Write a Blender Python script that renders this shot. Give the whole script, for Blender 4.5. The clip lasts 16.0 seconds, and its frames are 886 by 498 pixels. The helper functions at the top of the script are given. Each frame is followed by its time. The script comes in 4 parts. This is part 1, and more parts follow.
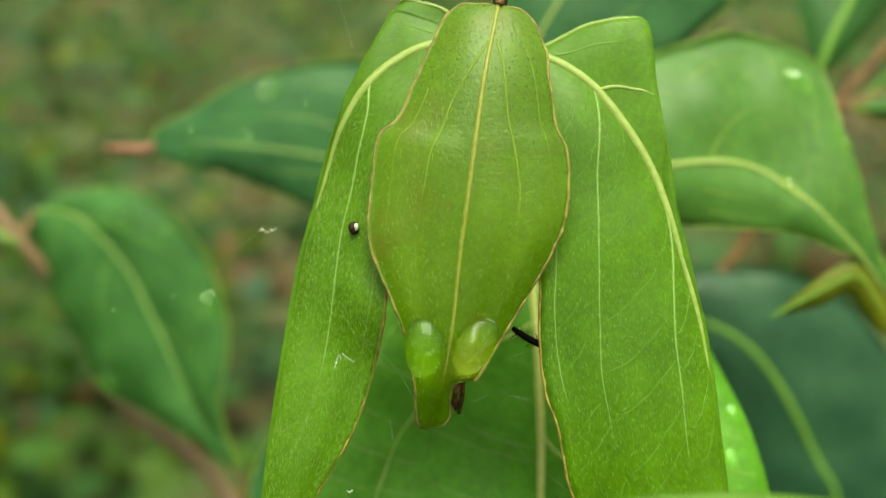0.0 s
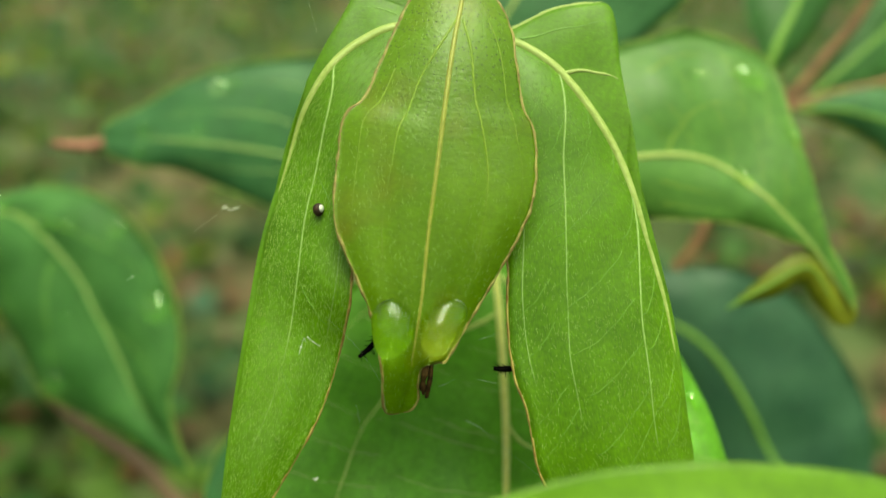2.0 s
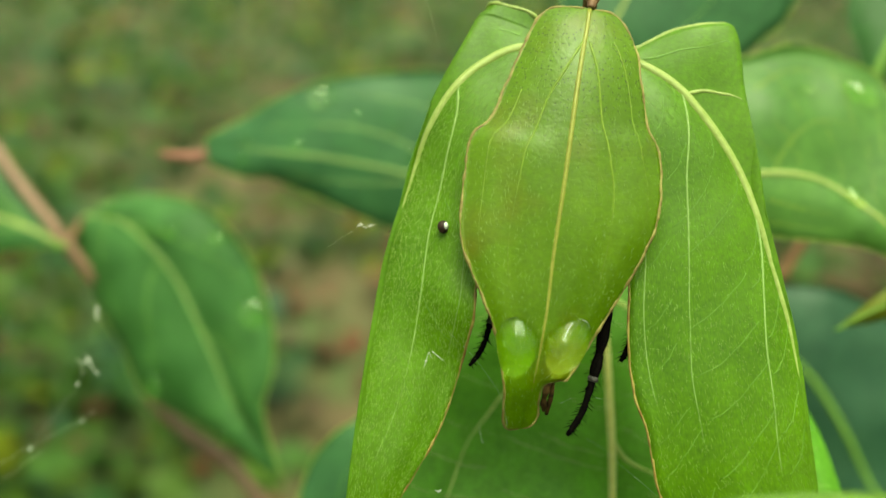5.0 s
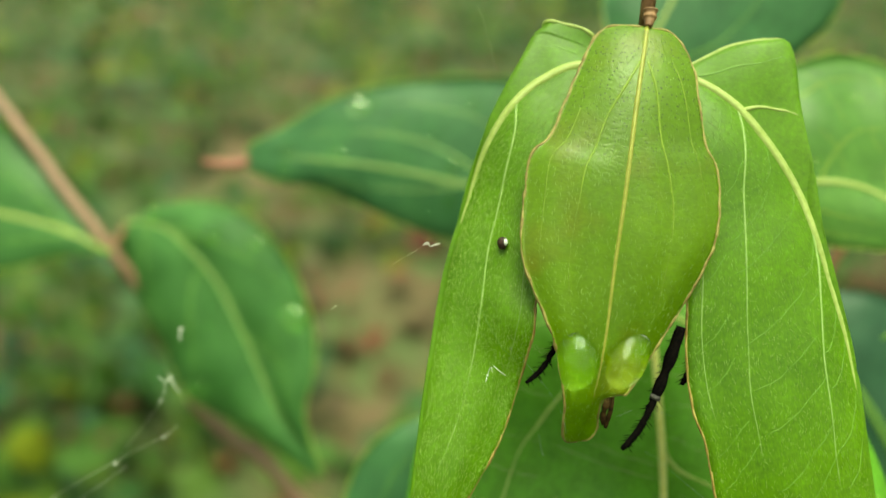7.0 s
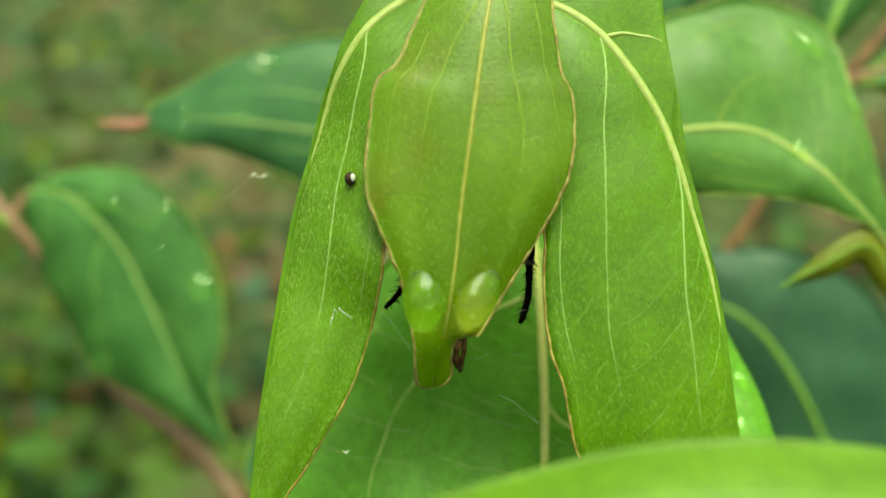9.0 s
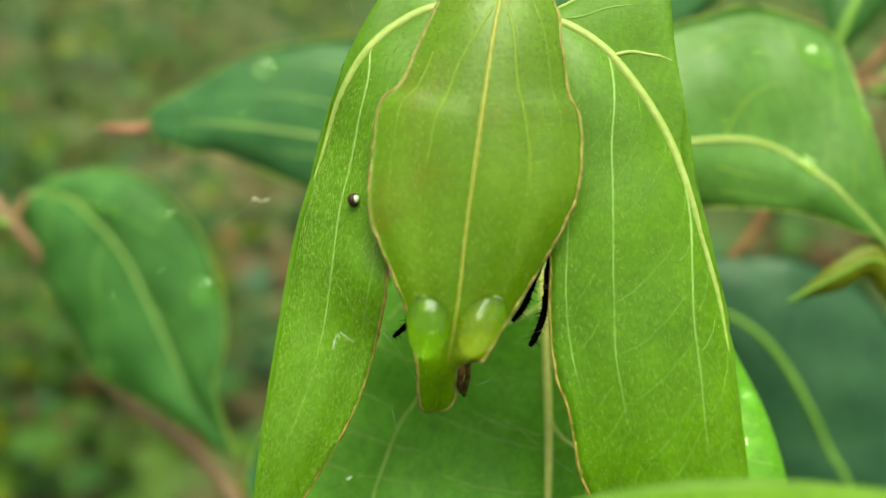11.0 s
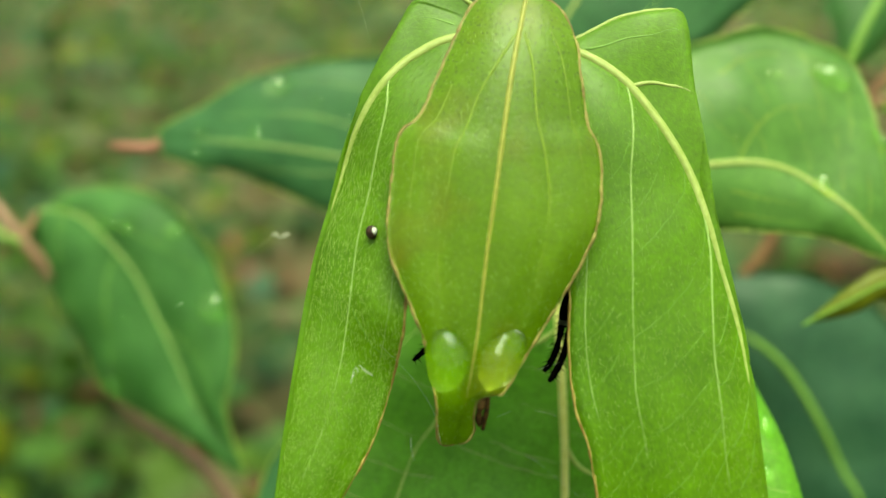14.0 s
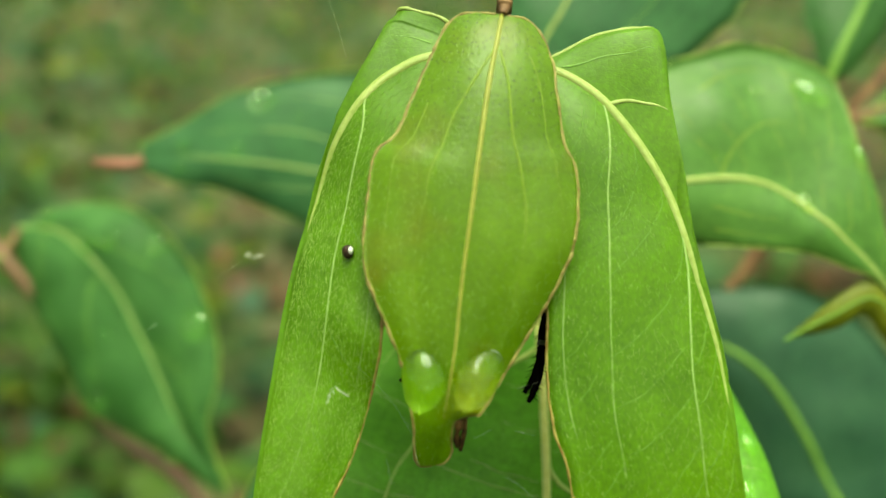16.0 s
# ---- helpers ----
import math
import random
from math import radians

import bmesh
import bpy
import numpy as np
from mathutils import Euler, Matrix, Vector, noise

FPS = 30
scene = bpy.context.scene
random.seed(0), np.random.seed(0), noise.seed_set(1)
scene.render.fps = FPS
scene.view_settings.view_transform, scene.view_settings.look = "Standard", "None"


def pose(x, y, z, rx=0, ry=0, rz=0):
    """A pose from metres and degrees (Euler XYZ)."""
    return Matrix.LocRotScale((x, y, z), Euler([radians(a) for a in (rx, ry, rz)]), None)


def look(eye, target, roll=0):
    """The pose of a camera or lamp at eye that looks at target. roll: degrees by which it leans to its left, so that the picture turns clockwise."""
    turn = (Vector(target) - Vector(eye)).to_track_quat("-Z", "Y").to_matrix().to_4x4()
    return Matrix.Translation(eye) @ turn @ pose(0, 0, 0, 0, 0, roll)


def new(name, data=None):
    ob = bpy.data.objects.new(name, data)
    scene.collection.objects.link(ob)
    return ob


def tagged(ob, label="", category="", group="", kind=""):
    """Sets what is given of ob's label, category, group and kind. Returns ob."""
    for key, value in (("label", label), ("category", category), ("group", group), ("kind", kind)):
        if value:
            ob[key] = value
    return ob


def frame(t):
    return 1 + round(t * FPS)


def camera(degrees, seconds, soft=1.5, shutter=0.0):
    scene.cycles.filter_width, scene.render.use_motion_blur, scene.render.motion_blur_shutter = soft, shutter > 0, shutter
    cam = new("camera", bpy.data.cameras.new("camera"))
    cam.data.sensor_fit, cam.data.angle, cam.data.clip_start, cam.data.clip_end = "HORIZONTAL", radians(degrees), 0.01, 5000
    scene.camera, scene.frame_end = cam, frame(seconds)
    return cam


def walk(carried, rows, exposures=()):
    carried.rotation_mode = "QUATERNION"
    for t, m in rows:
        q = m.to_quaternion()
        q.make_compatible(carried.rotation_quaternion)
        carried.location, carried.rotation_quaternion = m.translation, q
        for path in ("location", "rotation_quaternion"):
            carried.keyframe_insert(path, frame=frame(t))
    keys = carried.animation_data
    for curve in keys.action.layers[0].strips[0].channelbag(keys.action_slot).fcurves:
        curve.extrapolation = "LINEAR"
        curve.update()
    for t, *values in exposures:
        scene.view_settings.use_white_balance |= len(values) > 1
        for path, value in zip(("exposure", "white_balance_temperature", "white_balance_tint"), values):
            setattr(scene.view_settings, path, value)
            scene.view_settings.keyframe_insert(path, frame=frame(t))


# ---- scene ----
cam = camera(60.0, 16.0, soft=1.5, shutter=0.2)
cam.data.dof.use_dof = True
cam.data.dof.focus_distance = 0.0970
cam.data.dof.aperture_fstop = 8.4
walk(cam, [
    (0.0, pose(-0.00000, 0.00000, 0.80000, 62.000, -0.000, -0.000)),
    (0.5, pose(0.00049, -0.00136, 0.79962, 62.756, 0.295, 1.511)),
    (1.0, pose(-0.00062, -0.00196, 0.79885, 63.973, 0.609, 2.086)),
    (1.5, pose(-0.00190, -0.00141, 0.79720, 63.202, -0.469, -0.939)),
    (2.0, pose(-0.00215, -0.00080, 0.79573, 63.151, -1.538, -3.419)),
    (2.5, pose(-0.00472, -0.00132, 0.79617, 62.350, -1.565, -2.754)),
    (3.0, pose(-0.00379, -0.00173, 0.79617, 62.476, -1.484, -1.764)),
    (3.5, pose(-0.00750, -0.00140, 0.79619, 62.743, -1.227, -0.377)),
    (4.0, pose(-0.00985, -0.00098, 0.79801, 63.354, -0.680, 0.441)),
    (4.2, pose(-0.01000, -0.00133, 0.79793, 63.635, -0.636, 0.678)),
    (6.3, pose(-0.01433, -0.00158, 0.79721, 62.860, -0.379, 1.260)),
    (6.5, pose(-0.01567, -0.00182, 0.79823, 62.636, -0.115, 1.627)),
    (7.0, pose(-0.01580, -0.00212, 0.80079, 63.232, 0.200, 2.071)),
    (7.5, pose(-0.00880, -0.00208, 0.79527, 62.211, -0.246, 1.012)),
    (8.0, pose(0.00040, -0.00113, 0.79056, 60.673, -0.304, -0.429)),
    (8.5, pose(-0.00055, 0.00056, 0.79345, 61.886, 0.050, 0.044)),
    (9.0, pose(-0.00019, 0.00058, 0.79260, 62.201, 0.029, -0.107)),
    (9.2, pose(-0.00159, 0.00122, 0.79363, 62.213, 0.080, -0.037)),
    (11.3, pose(-0.00033, 0.00366, 0.79561, 61.501, -0.146, 0.206)),
    (11.5, pose(-0.00125, 0.00329, 0.79593, 61.750, -0.005, 0.027)),
    (12.0, pose(-0.00127, 0.00225, 0.79694, 62.392, -0.173, 0.010)),
    (12.5, pose(-0.00036, 0.00248, 0.79786, 63.130, -0.207, -0.424)),
    (13.0, pose(-0.00133, 0.00336, 0.79876, 62.926, -0.241, -0.340)),
    (13.5, pose(-0.00314, 0.00407, 0.79898, 62.734, -0.249, 0.203)),
    (14.0, pose(-0.00223, 0.00555, 0.79801, 61.904, -0.019, 0.421)),
    (14.5, pose(0.00081, 0.00757, 0.79735, 61.468, -0.143, 0.266)),
    (15.0, pose(-0.00137, 0.00853, 0.79804, 61.455, 0.011, 0.568)),
    (15.5, pose(-0.00101, 0.00759, 0.79826, 62.412, -0.116, 0.097)),
    (16.0, pose(-0.00051, 0.00643, 0.79851, 62.805, -0.095, -0.275)),
], exposures=[(0.0, 1.19, 7900, -18), (4.0, 1.21, 7900, -18), (6.3, 1.40, 7900, -18), (16.0, 1.40, 7900, -18)])

# frame of the hanging shoot: x right, y away, z up, in millimetres
PLANT = pose(0, 0, 0.8, -28.0, 0, 0) @ Matrix.Scale(0.001, 4)
PLANT_NP = np.array(PLANT)
PLANT_INV = PLANT.inverted()

# ---- light: bright overcast sky ----
world = bpy.data.worlds.new("sky")
scene.world = world
world.use_nodes = True
wn, wl = world.node_tree.nodes, world.node_tree.links
wn.clear()
sky = wn.new("ShaderNodeTexSky")
sky.sky_type = "NISHITA"
sky.sun_disc = False
sky.sun_elevation, sky.sun_rotation = radians(81), radians(135)
sky.air_density, sky.dust_density = 1.2, 4.0
grey = wn.new("ShaderNodeHueSaturation")
grey.inputs["Saturation"].default_value = 0.25
back = wn.new("ShaderNodeBackground")
back.inputs["Strength"].default_value = 0.125
wout = wn.new("ShaderNodeOutputWorld")
wl.new(sky.outputs[0], grey.inputs["Color"])
wl.new(grey.outputs[0], back.inputs["Color"])
wl.new(back.outputs[0], wout.inputs["Surface"])

sun_data = bpy.data.lights.new("sun", "SUN")
sun_data.energy, sun_data.angle, sun_data.color = 2.68, radians(38), (1.0, 0.97, 0.86)
sun = new("sun", sun_data)
sun.matrix_world = look((0.42, -0.30, 4.6), (0, 0.1, 0.8))


# ---- materials ----
def shader(name):
    m = bpy.data.materials.new(name)
    m.use_nodes = True
    m.node_tree.nodes.clear()
    return m, m.node_tree.nodes, m.node_tree.links


def noise_node(n, l, coord, scale, detail=3.0, rough=0.55):
    t = n.new("ShaderNodeTexNoise")
    t.inputs["Scale"].default_value, t.inputs["Detail"].default_value, t.inputs["Roughness"].default_value = scale, detail, rough
    l.new(coord, t.inputs["Vector"])
    return t.outputs["Fac"]


def ramp(n, l, fac, a, b, lo=0.0, hi=1.0):
    r = n.new("ShaderNodeMapRange")
    r.inputs["From Min"].default_value, r.inputs["From Max"].default_value = a, b
    r.inputs["To Min"].default_value, r.inputs["To Max"].default_value = lo, hi
    l.new(fac, r.inputs["Value"])
    return r.outputs["Result"]


def mix(n, l, fac, a, b, kind="MIX"):
    m = n.new("ShaderNodeMix")
    m.data_type, m.blend_type = "RGBA", kind
    for sock, val in ((m.inputs[0], fac), (m.inputs[6], a), (m.inputs[7], b)):
        if isinstance(val, (int, float)):
            sock.default_value = val
        elif isinstance(val, tuple):
            sock.default_value = (*val, 1)
        else:
            l.new(val, sock)
    return m.outputs[2]


def leaf_material(name, dark, light, rough=0.38, glow=0.35, tinge=None, hairs=0.5, pits=False, cell=900.0, gloss=0.32, relief=0.2, mottle=1.0, streak=0.0):
    m, n, l = shader(name)
    co = n.new("ShaderNodeTexCoord")
    obj, uv = co.outputs["Object"], co.outputs["UV"]
    broad = ramp(n, l, noise_node(n, l, obj, 70), 0.35, 0.65)
    col = mix(n, l, broad, dark, light)
    if tinge:
        col = mix(n, l, ramp(n, l, noise_node(n, l, obj, 95, 2), 0.52, 0.7, 0, 0.55), col, tinge)
    fine = ramp(n, l, noise_node(n, l, obj, 1800, 4), 0.3, 0.7, 1 - 0.2 * mottle, 1 + 0.16 * mottle)
    blotch = n.new("ShaderNodeMath")
    blotch.operation = "MULTIPLY"
    l.new(fine, blotch.inputs[0])
    l.new(ramp(n, l, noise_node(n, l, obj, 420, 3), 0.36, 0.64, 1 - 0.13 * mottle, 1 + 0.07 * mottle), blotch.inputs[1])
    fine = blotch.outputs[0]
    grey2 = n.new("ShaderNodeCombineColor")
    for i in range(3):
        l.new(fine, grey2.inputs[i])
    col = mix(n, l, 1.0, col, grey2.outputs[0], "MULTIPLY")
    # net of the smallest veins
    vor = n.new("ShaderNodeTexVoronoi")
    vor.feature = "DISTANCE_TO_EDGE"
    vor.inputs["Scale"].default_value = cell
    l.new(obj, vor.inputs["Vector"])
    net = ramp(n, l, vor.outputs["Distance"], 0.0, 0.10, 1.0, 0.0)
    col = mix(n, l, ramp(n, l, net, 0, 1, 0, 0.07), col, tuple(min(1, c * 1.5 + 0.04) for c in light))
    # short pale hairs lying along the blade
    mp = n.new("ShaderNodeMapping")
    mp.inputs["Scale"].default_value = (60, 26, 1)
    l.new(uv, mp.inputs["Vector"])
    hv = n.new("ShaderNodeTexVoronoi")
    hv.inputs["Scale"].default_value = 1.3
    l.new(mp.outputs[0], hv.inputs["Vector"])
    dots = ramp(n, l, hv.outputs["Distance"], 0.06, 0.13, hairs, 0.0)
    col = mix(n, l, dots, col, (0.55, 0.62, 0.35))
    if streak:
        sm = n.new("ShaderNodeMapping")
        sm.inputs["Scale"].default_value = (95, 110, 1)
        sm.inputs["Rotation"].default_value = (0, 0, 0.25)
        l.new(uv, sm.inputs["Vector"])
        felt = ramp(n, l, noise_node(n, l, sm.outputs[0], 1.0, 2), 0.3, 0.7, 1 - streak, 1 + streak)
        fc = n.new("ShaderNodeCombineColor")
        for i in range(3):
            l.new(felt, fc.inputs[i])
        col = mix(n, l, 1.0, col, fc.outputs[0], "MULTIPLY")
    if pits:
        pv = n.new("ShaderNodeTexVoronoi")
        pv.inputs["Scale"].default_value = 1900
        l.new(obj, pv.inputs["Vector"])
        sep = n.new("ShaderNodeSeparateXYZ")
        l.new(uv, sep.inputs[0])
        patch = ramp(n, l, sep.outputs[0], 0.2, 0.48, 1.0, 0.0)
        pit = n.new("ShaderNodeMath")
        pit.operation = "MULTIPLY"
        l.new(ramp(n, l, pv.outputs["Distance"], 0.14, 0.25, 0.8, 0.0), pit.inputs[0])
        l.new(patch, pit.inputs[1])
        col = mix(n, l, pit.outputs[0], col, (0.015, 0.025, 0.006))
    # fine wrinkles across the blade
    rp = n.new("ShaderNodeMapping")
    rp.inputs["Scale"].default_value = (95, 9, 1)
    l.new(uv, rp.inputs["Vector"])
    wrinkle = noise_node(n, l, rp.outputs[0], 1.0, 3)
    bump = n.new("ShaderNodeBump")
    bump.inputs["Strength"].default_value, bump.inputs["Distance"].default_value = relief, 0.0002
    h = n.new("ShaderNodeMath")
    h.operation = "ADD"
    l.new(noise_node(n, l, obj, 500, 4), h.inputs[0])
    l.new(ramp(n, l, net, 0, 1, 0, -0.25), h.inputs[1])
    h2 = n.new("ShaderNodeMath")
    h2.operation = "ADD"
    l.new(h.outputs[0], h2.inputs[0])
    l.new(ramp(n, l, wrinkle, 0.25, 0.75, 0, 0.8), h2.inputs[1])
    last = h2.outputs[0]
    if pits:
        h3 = n.new("ShaderNodeMath")
        h3.operation = "SUBTRACT"
        l.new(last, h3.inputs[0])
        l.new(pit.outputs[0], h3.inputs[1])
        last = h3.outputs[0]
    l.new(last, bump.inputs["Height"])
    p = n.new("ShaderNodeBsdfPrincipled")
    p.inputs["IOR"].default_value = 1.4
    p.inputs["Specular IOR Level"].default_value = gloss
    if pits:
        p.inputs["Coat Weight"].default_value, p.inputs["Coat Roughness"].default_value = 0.2, 0.32
        l.new(bump.outputs[0], p.inputs["Coat Normal"])
    l.new(col, p.inputs["Base Color"])
    l.new(ramp(n, l, noise_node(n, l, obj, 260, 3), 0.3, 0.7, rough - 0.08, rough + 0.1), p.inputs["Roughness"])
    l.new(bump.outputs[0], p.inputs["Normal"])
    t = n.new("ShaderNodeBsdfTranslucent")
    l.new(mix(n, l, 1.0, col, (1.25, 1.2, 0.35), "MULTIPLY"), t.inputs["Color"])
    s = n.new("ShaderNodeMixShader")
    s.inputs[0].default_value = glow
    l.new(p.outputs[0], s.inputs[1])
    l.new(t.outputs[0], s.inputs[2])
    o = n.new("ShaderNodeOutputMaterial")
    l.new(s.outputs[0], o.inputs["Surface"])
    return m


def plain_material(name, a, b, scale=600.0, rough=0.5, bump_by=0.0002, metal=0.0, glow=0.0, gloss=0.4):
    m, n, l = shader(name)
    co = n.new("ShaderNodeTexCoord")
    f1 = noise_node(n, l, co.outputs["Object"], scale, 4)
    col = mix(n, l, ramp(n, l, f1, 0.35, 0.65), a, b)
    f2 = noise_node(n, l, co.outputs["Object"], scale * 6, 3)
    col = mix(n, l, ramp(n, l, f2, 0.4, 0.75, 0, 0.25), col, tuple(c * 0.5 for c in a))
    bp = n.new("ShaderNodeBump")
    bp.inputs["Strength"].default_value, bp.inputs["Distance"].default_value = 0.4, bump_by
    l.new(f2, bp.inputs["Height"])
    p = n.new("ShaderNodeBsdfPrincipled")
    p.inputs["Metallic"].default_value = metal
    p.inputs["Specular IOR Level"].default_value = gloss
    l.new(col, p.inputs["Base Color"])
    l.new(ramp(n, l, f1, 0.3, 0.7, rough - 0.07, rough + 0.07), p.inputs["Roughness"])
    l.new(bp.outputs[0], p.inputs["Normal"])
    last = p.outputs[0]
    if glow:
        t = n.new("ShaderNodeBsdfTranslucent")
        l.new(col, t.inputs["Color"])
        s = n.new("ShaderNodeMixShader")
        s.inputs[0].default_value = glow
        l.new(last, s.inputs[1])
        l.new(t.outputs[0], s.inputs[2])
        last = s.outputs[0]
    o = n.new("ShaderNodeOutputMaterial")
    l.new(last, o.inputs["Surface"])
    return m


def water_material():
    m, n, l = shader("water")
    r = n.new("ShaderNodeBsdfRefraction")
    r.inputs["Color"].default_value = (0.94, 1.0, 0.80, 1)
    r.inputs["Roughness"].default_value, r.inputs["IOR"].default_value = 0.0, 1.33
    g = n.new("ShaderNodeBsdfGlossy")
    g.inputs["Roughness"].default_value = 0.015
    f = n.new("ShaderNodeFresnel")
    f.inputs["IOR"].default_value = 1.33
    s = n.new("ShaderNodeMixShader")
    l.new(f.outputs[0], s.inputs[0])
    l.new(r.outputs[0], s.inputs[1])
    l.new(g.outputs[0], s.inputs[2])
    o = n.new("ShaderNodeOutputMaterial")
    l.new(s.outputs[0], o.inputs["Surface"])
    return m


def litter_material(name, stops, glow=0.2, rough=0.6):
    """Many small leaves, each with a colour of its own."""
    m, n, l = shader(name)
    g = n.new("ShaderNodeNewGeometry")
    r = n.new("ShaderNodeValToRGB")
    r.color_ramp.interpolation = "CONSTANT"
    while len(r.color_ramp.elements) < len(stops):
        r.color_ramp.elements.new(0.5)
    for e, (p0, c) in zip(r.color_ramp.elements, stops):
        e.position, e.color = p0, (*c, 1)
    co = n.new("ShaderNodeTexCoord")
    # plants of one kind grow together in patches
    patch = ramp(n, l, noise_node(n, l, co.outputs["Object"], 4.5, 1), 0.36, 0.64)
    both = n.new("ShaderNodeMix")
    both.inputs[0].default_value = 0.6
    l.new(g.outputs["Random Per Island"], both.inputs[2])
    l.new(patch, both.inputs[3])
    l.new(both.outputs[0], r.inputs[0])
    k = ramp(n, l, noise_node(n, l, co.outputs["Object"], 40), 0.3, 0.7, 0.7, 1.3)
    cc = n.new("ShaderNodeCombineColor")
    for i in range(3):
        l.new(k, cc.inputs[i])
    col = mix(n, l, 1.0, r.outputs[0], cc.outputs[0], "MULTIPLY")
    p = n.new("ShaderNodeBsdfPrincipled")
    p.inputs["Roughness"].default_value, p.inputs["Specular IOR Level"].default_value = rough, 0.25
    l.new(col, p.inputs["Base Color"])
    t = n.new("ShaderNodeBsdfTranslucent")
    l.new(col, t.inputs["Color"])
    s = n.new("ShaderNodeMixShader")
    s.inputs[0].default_value = glow
    l.new(p.outputs[0], s.inputs[1])
    l.new(t.outputs[0], s.inputs[2])
    o = n.new("ShaderNodeOutputMaterial")
    l.new(s.outputs[0], o.inputs["Surface"])
    return m


def ground_material():
    m, n, l = shader("soil_and_moss")
    co = n.new("ShaderNodeTexCoord").outputs["Object"]
    soil = mix(n, l, ramp(n, l, noise_node(n, l, co, 6, 5), 0.4, 0.6), (0.100, 0.036, 0.024), (0.072, 0.044, 0.020))
    col = mix(n, l, ramp(n, l, noise_node(n, l, co, 2.3, 4), 0.34, 0.52), soil, (0.038, 0.062, 0.012))
    col = mix(n, l, ramp(n, l, noise_node(n, l, co, 60, 4), 0.45, 0.8, 0, 0.5), col, (0.05, 0.05, 0.025))
    bp = n.new("ShaderNodeBump")
    bp.inputs["Strength"].default_value, bp.inputs["Distance"].default_value = 0.6, 0.02
    l.new(noise_node(n, l, co, 35, 6), bp.inputs["Height"])
    p = n.new("ShaderNodeBsdfPrincipled")
    p.inputs["Roughness"].default_value = 0.9
    l.new(col, p.inputs["Base Color"])
    l.new(bp.outputs[0], p.inputs["Normal"])
    o = n.new("ShaderNodeOutputMaterial")
    l.new(p.outputs[0], o.inputs["Surface"])
    return m


YOUNG = leaf_material("young_leaf", (0.130, 0.255, 0.002), (0.178, 0.325, 0.004), 0.43, 0.62, tinge=(0.20, 0.185, 0.005), hairs=0.06, pits=True, gloss=0.85, relief=0.28, mottle=0.5)
SIDE = leaf_material("soft_leaf", (0.087, 0.205, 0.004), (0.130, 0.282, 0.008), 0.45, 0.52, hairs=0.0, gloss=0.6, mottle=0.7, streak=0.19)
BACK = leaf_material("broad_leaf", (0.088, 0.250, 0.018), (0.122, 0.318, 0.028), 0.42, 0.42, hairs=0.2, cell=600)
PALE = leaf_material("pale_leaf", (0.060, 0.152, 0.024), (0.088, 0.198, 0.036), 0.42, 0.32, hairs=0.1, cell=600)
MATURE = leaf_material("mature_leaf", (0.030, 0.098, 0.020), (0.050, 0.138, 0.032), 0.4, 0.25, hairs=0.1, cell=500)
BLUISH = leaf_material("bluish_leaf", (0.026, 0.088, 0.030), (0.044, 0.128, 0.042), 0.42, 0.2, hairs=0.1, cell=500)
DEEP = leaf_material("deep_leaf", (0.016, 0.055, 0.026), (0.027, 0.078, 0.036), 0.42, 0.2, hairs=0.1, cell=500)
OLIVE = leaf_material("olive_leaf", (0.10, 0.13, 0.008), (0.15, 0.17, 0.012), 0.4, 0.3, hairs=0.1)
BRIGHT = leaf_material("bright_leaf", (0.076, 0.168, 0.008), (0.100, 0.205, 0.014), 0.42, 0.35, hairs=0.1)
VEIN = plain_material("pale_vein", (0.25, 0.33, 0.07), (0.33, 0.40, 0.12), 900, 0.4, glow=0.25)
VEIN_WHITE = plain_material("whitish_vein", (0.21, 0.34, 0.075), (0.27, 0.39, 0.12), 900, 0.45, glow=0.25)
VEIN_STRONG = plain_material("broad_yellow_vein", (0.66, 0.67, 0.18), (0.76, 0.77, 0.27), 900, 0.4, glow=0.45)
VEIN_GREEN = plain_material("green_vein", (0.13, 0.28, 0.03), (0.18, 0.33, 0.05), 900, 0.45, glow=0.25)
VEIN_PALE = plain_material("pale_side_vein", (0.37, 0.48, 0.10), (0.46, 0.56, 0.15), 900, 0.45, glow=0.35)
OCHRE = plain_material("ochre_midrib", (0.21, 0.23, 0.03), (0.28, 0.29, 0.05), 900, 0.4, glow=0.2)
VEIN_FAINT = plain_material("faint_vein", (0.118, 0.27, 0.02), (0.145, 0.30, 0.03), 900, 0.45, glow=0.3)
RUST = plain_material("rusty_margin", (0.18, 0.105, 0.02), (0.33, 0.27, 0.07), 700, 0.6, glow=0.25)
TAN = plain_material("tan_margin", (0.16, 0.115, 0.026), (0.31, 0.275, 0.08), 700, 0.6, glow=0.25)
VEIN_SOFT = plain_material("soft_yellow_vein", (0.20, 0.32, 0.02), (0.26, 0.37, 0.04), 900, 0.42, glow=0.4)
RIM = plain_material("pale_margin", (0.22, 0.33, 0.05), (0.30, 0.40, 0.08), 1200, 0.45, glow=0.25)
BARK = plain_material("brown_bark", (0.09, 0.038, 0.016), (0.22, 0.12, 0.05), 550, 0.6)
PINK_STEM = plain_material("pinkish_stem", (0.15, 0.083, 0.050), (0.21, 0.125, 0.078), 400, 0.5)
RED_STALK = plain_material("red_stalk", (0.20, 0.075, 0.05), (0.26, 0.11, 0.075), 500, 0.45)
BLACK = plain_material("black_chitin", (0.002, 0.002, 0.002), (0.006, 0.005, 0.004), 2500, 0.9, gloss=0.0)
GREY_BAND = plain_material("grey_band", (0.015, 0.014, 0.012), (0.06, 0.055, 0.045), 2500, 0.6)
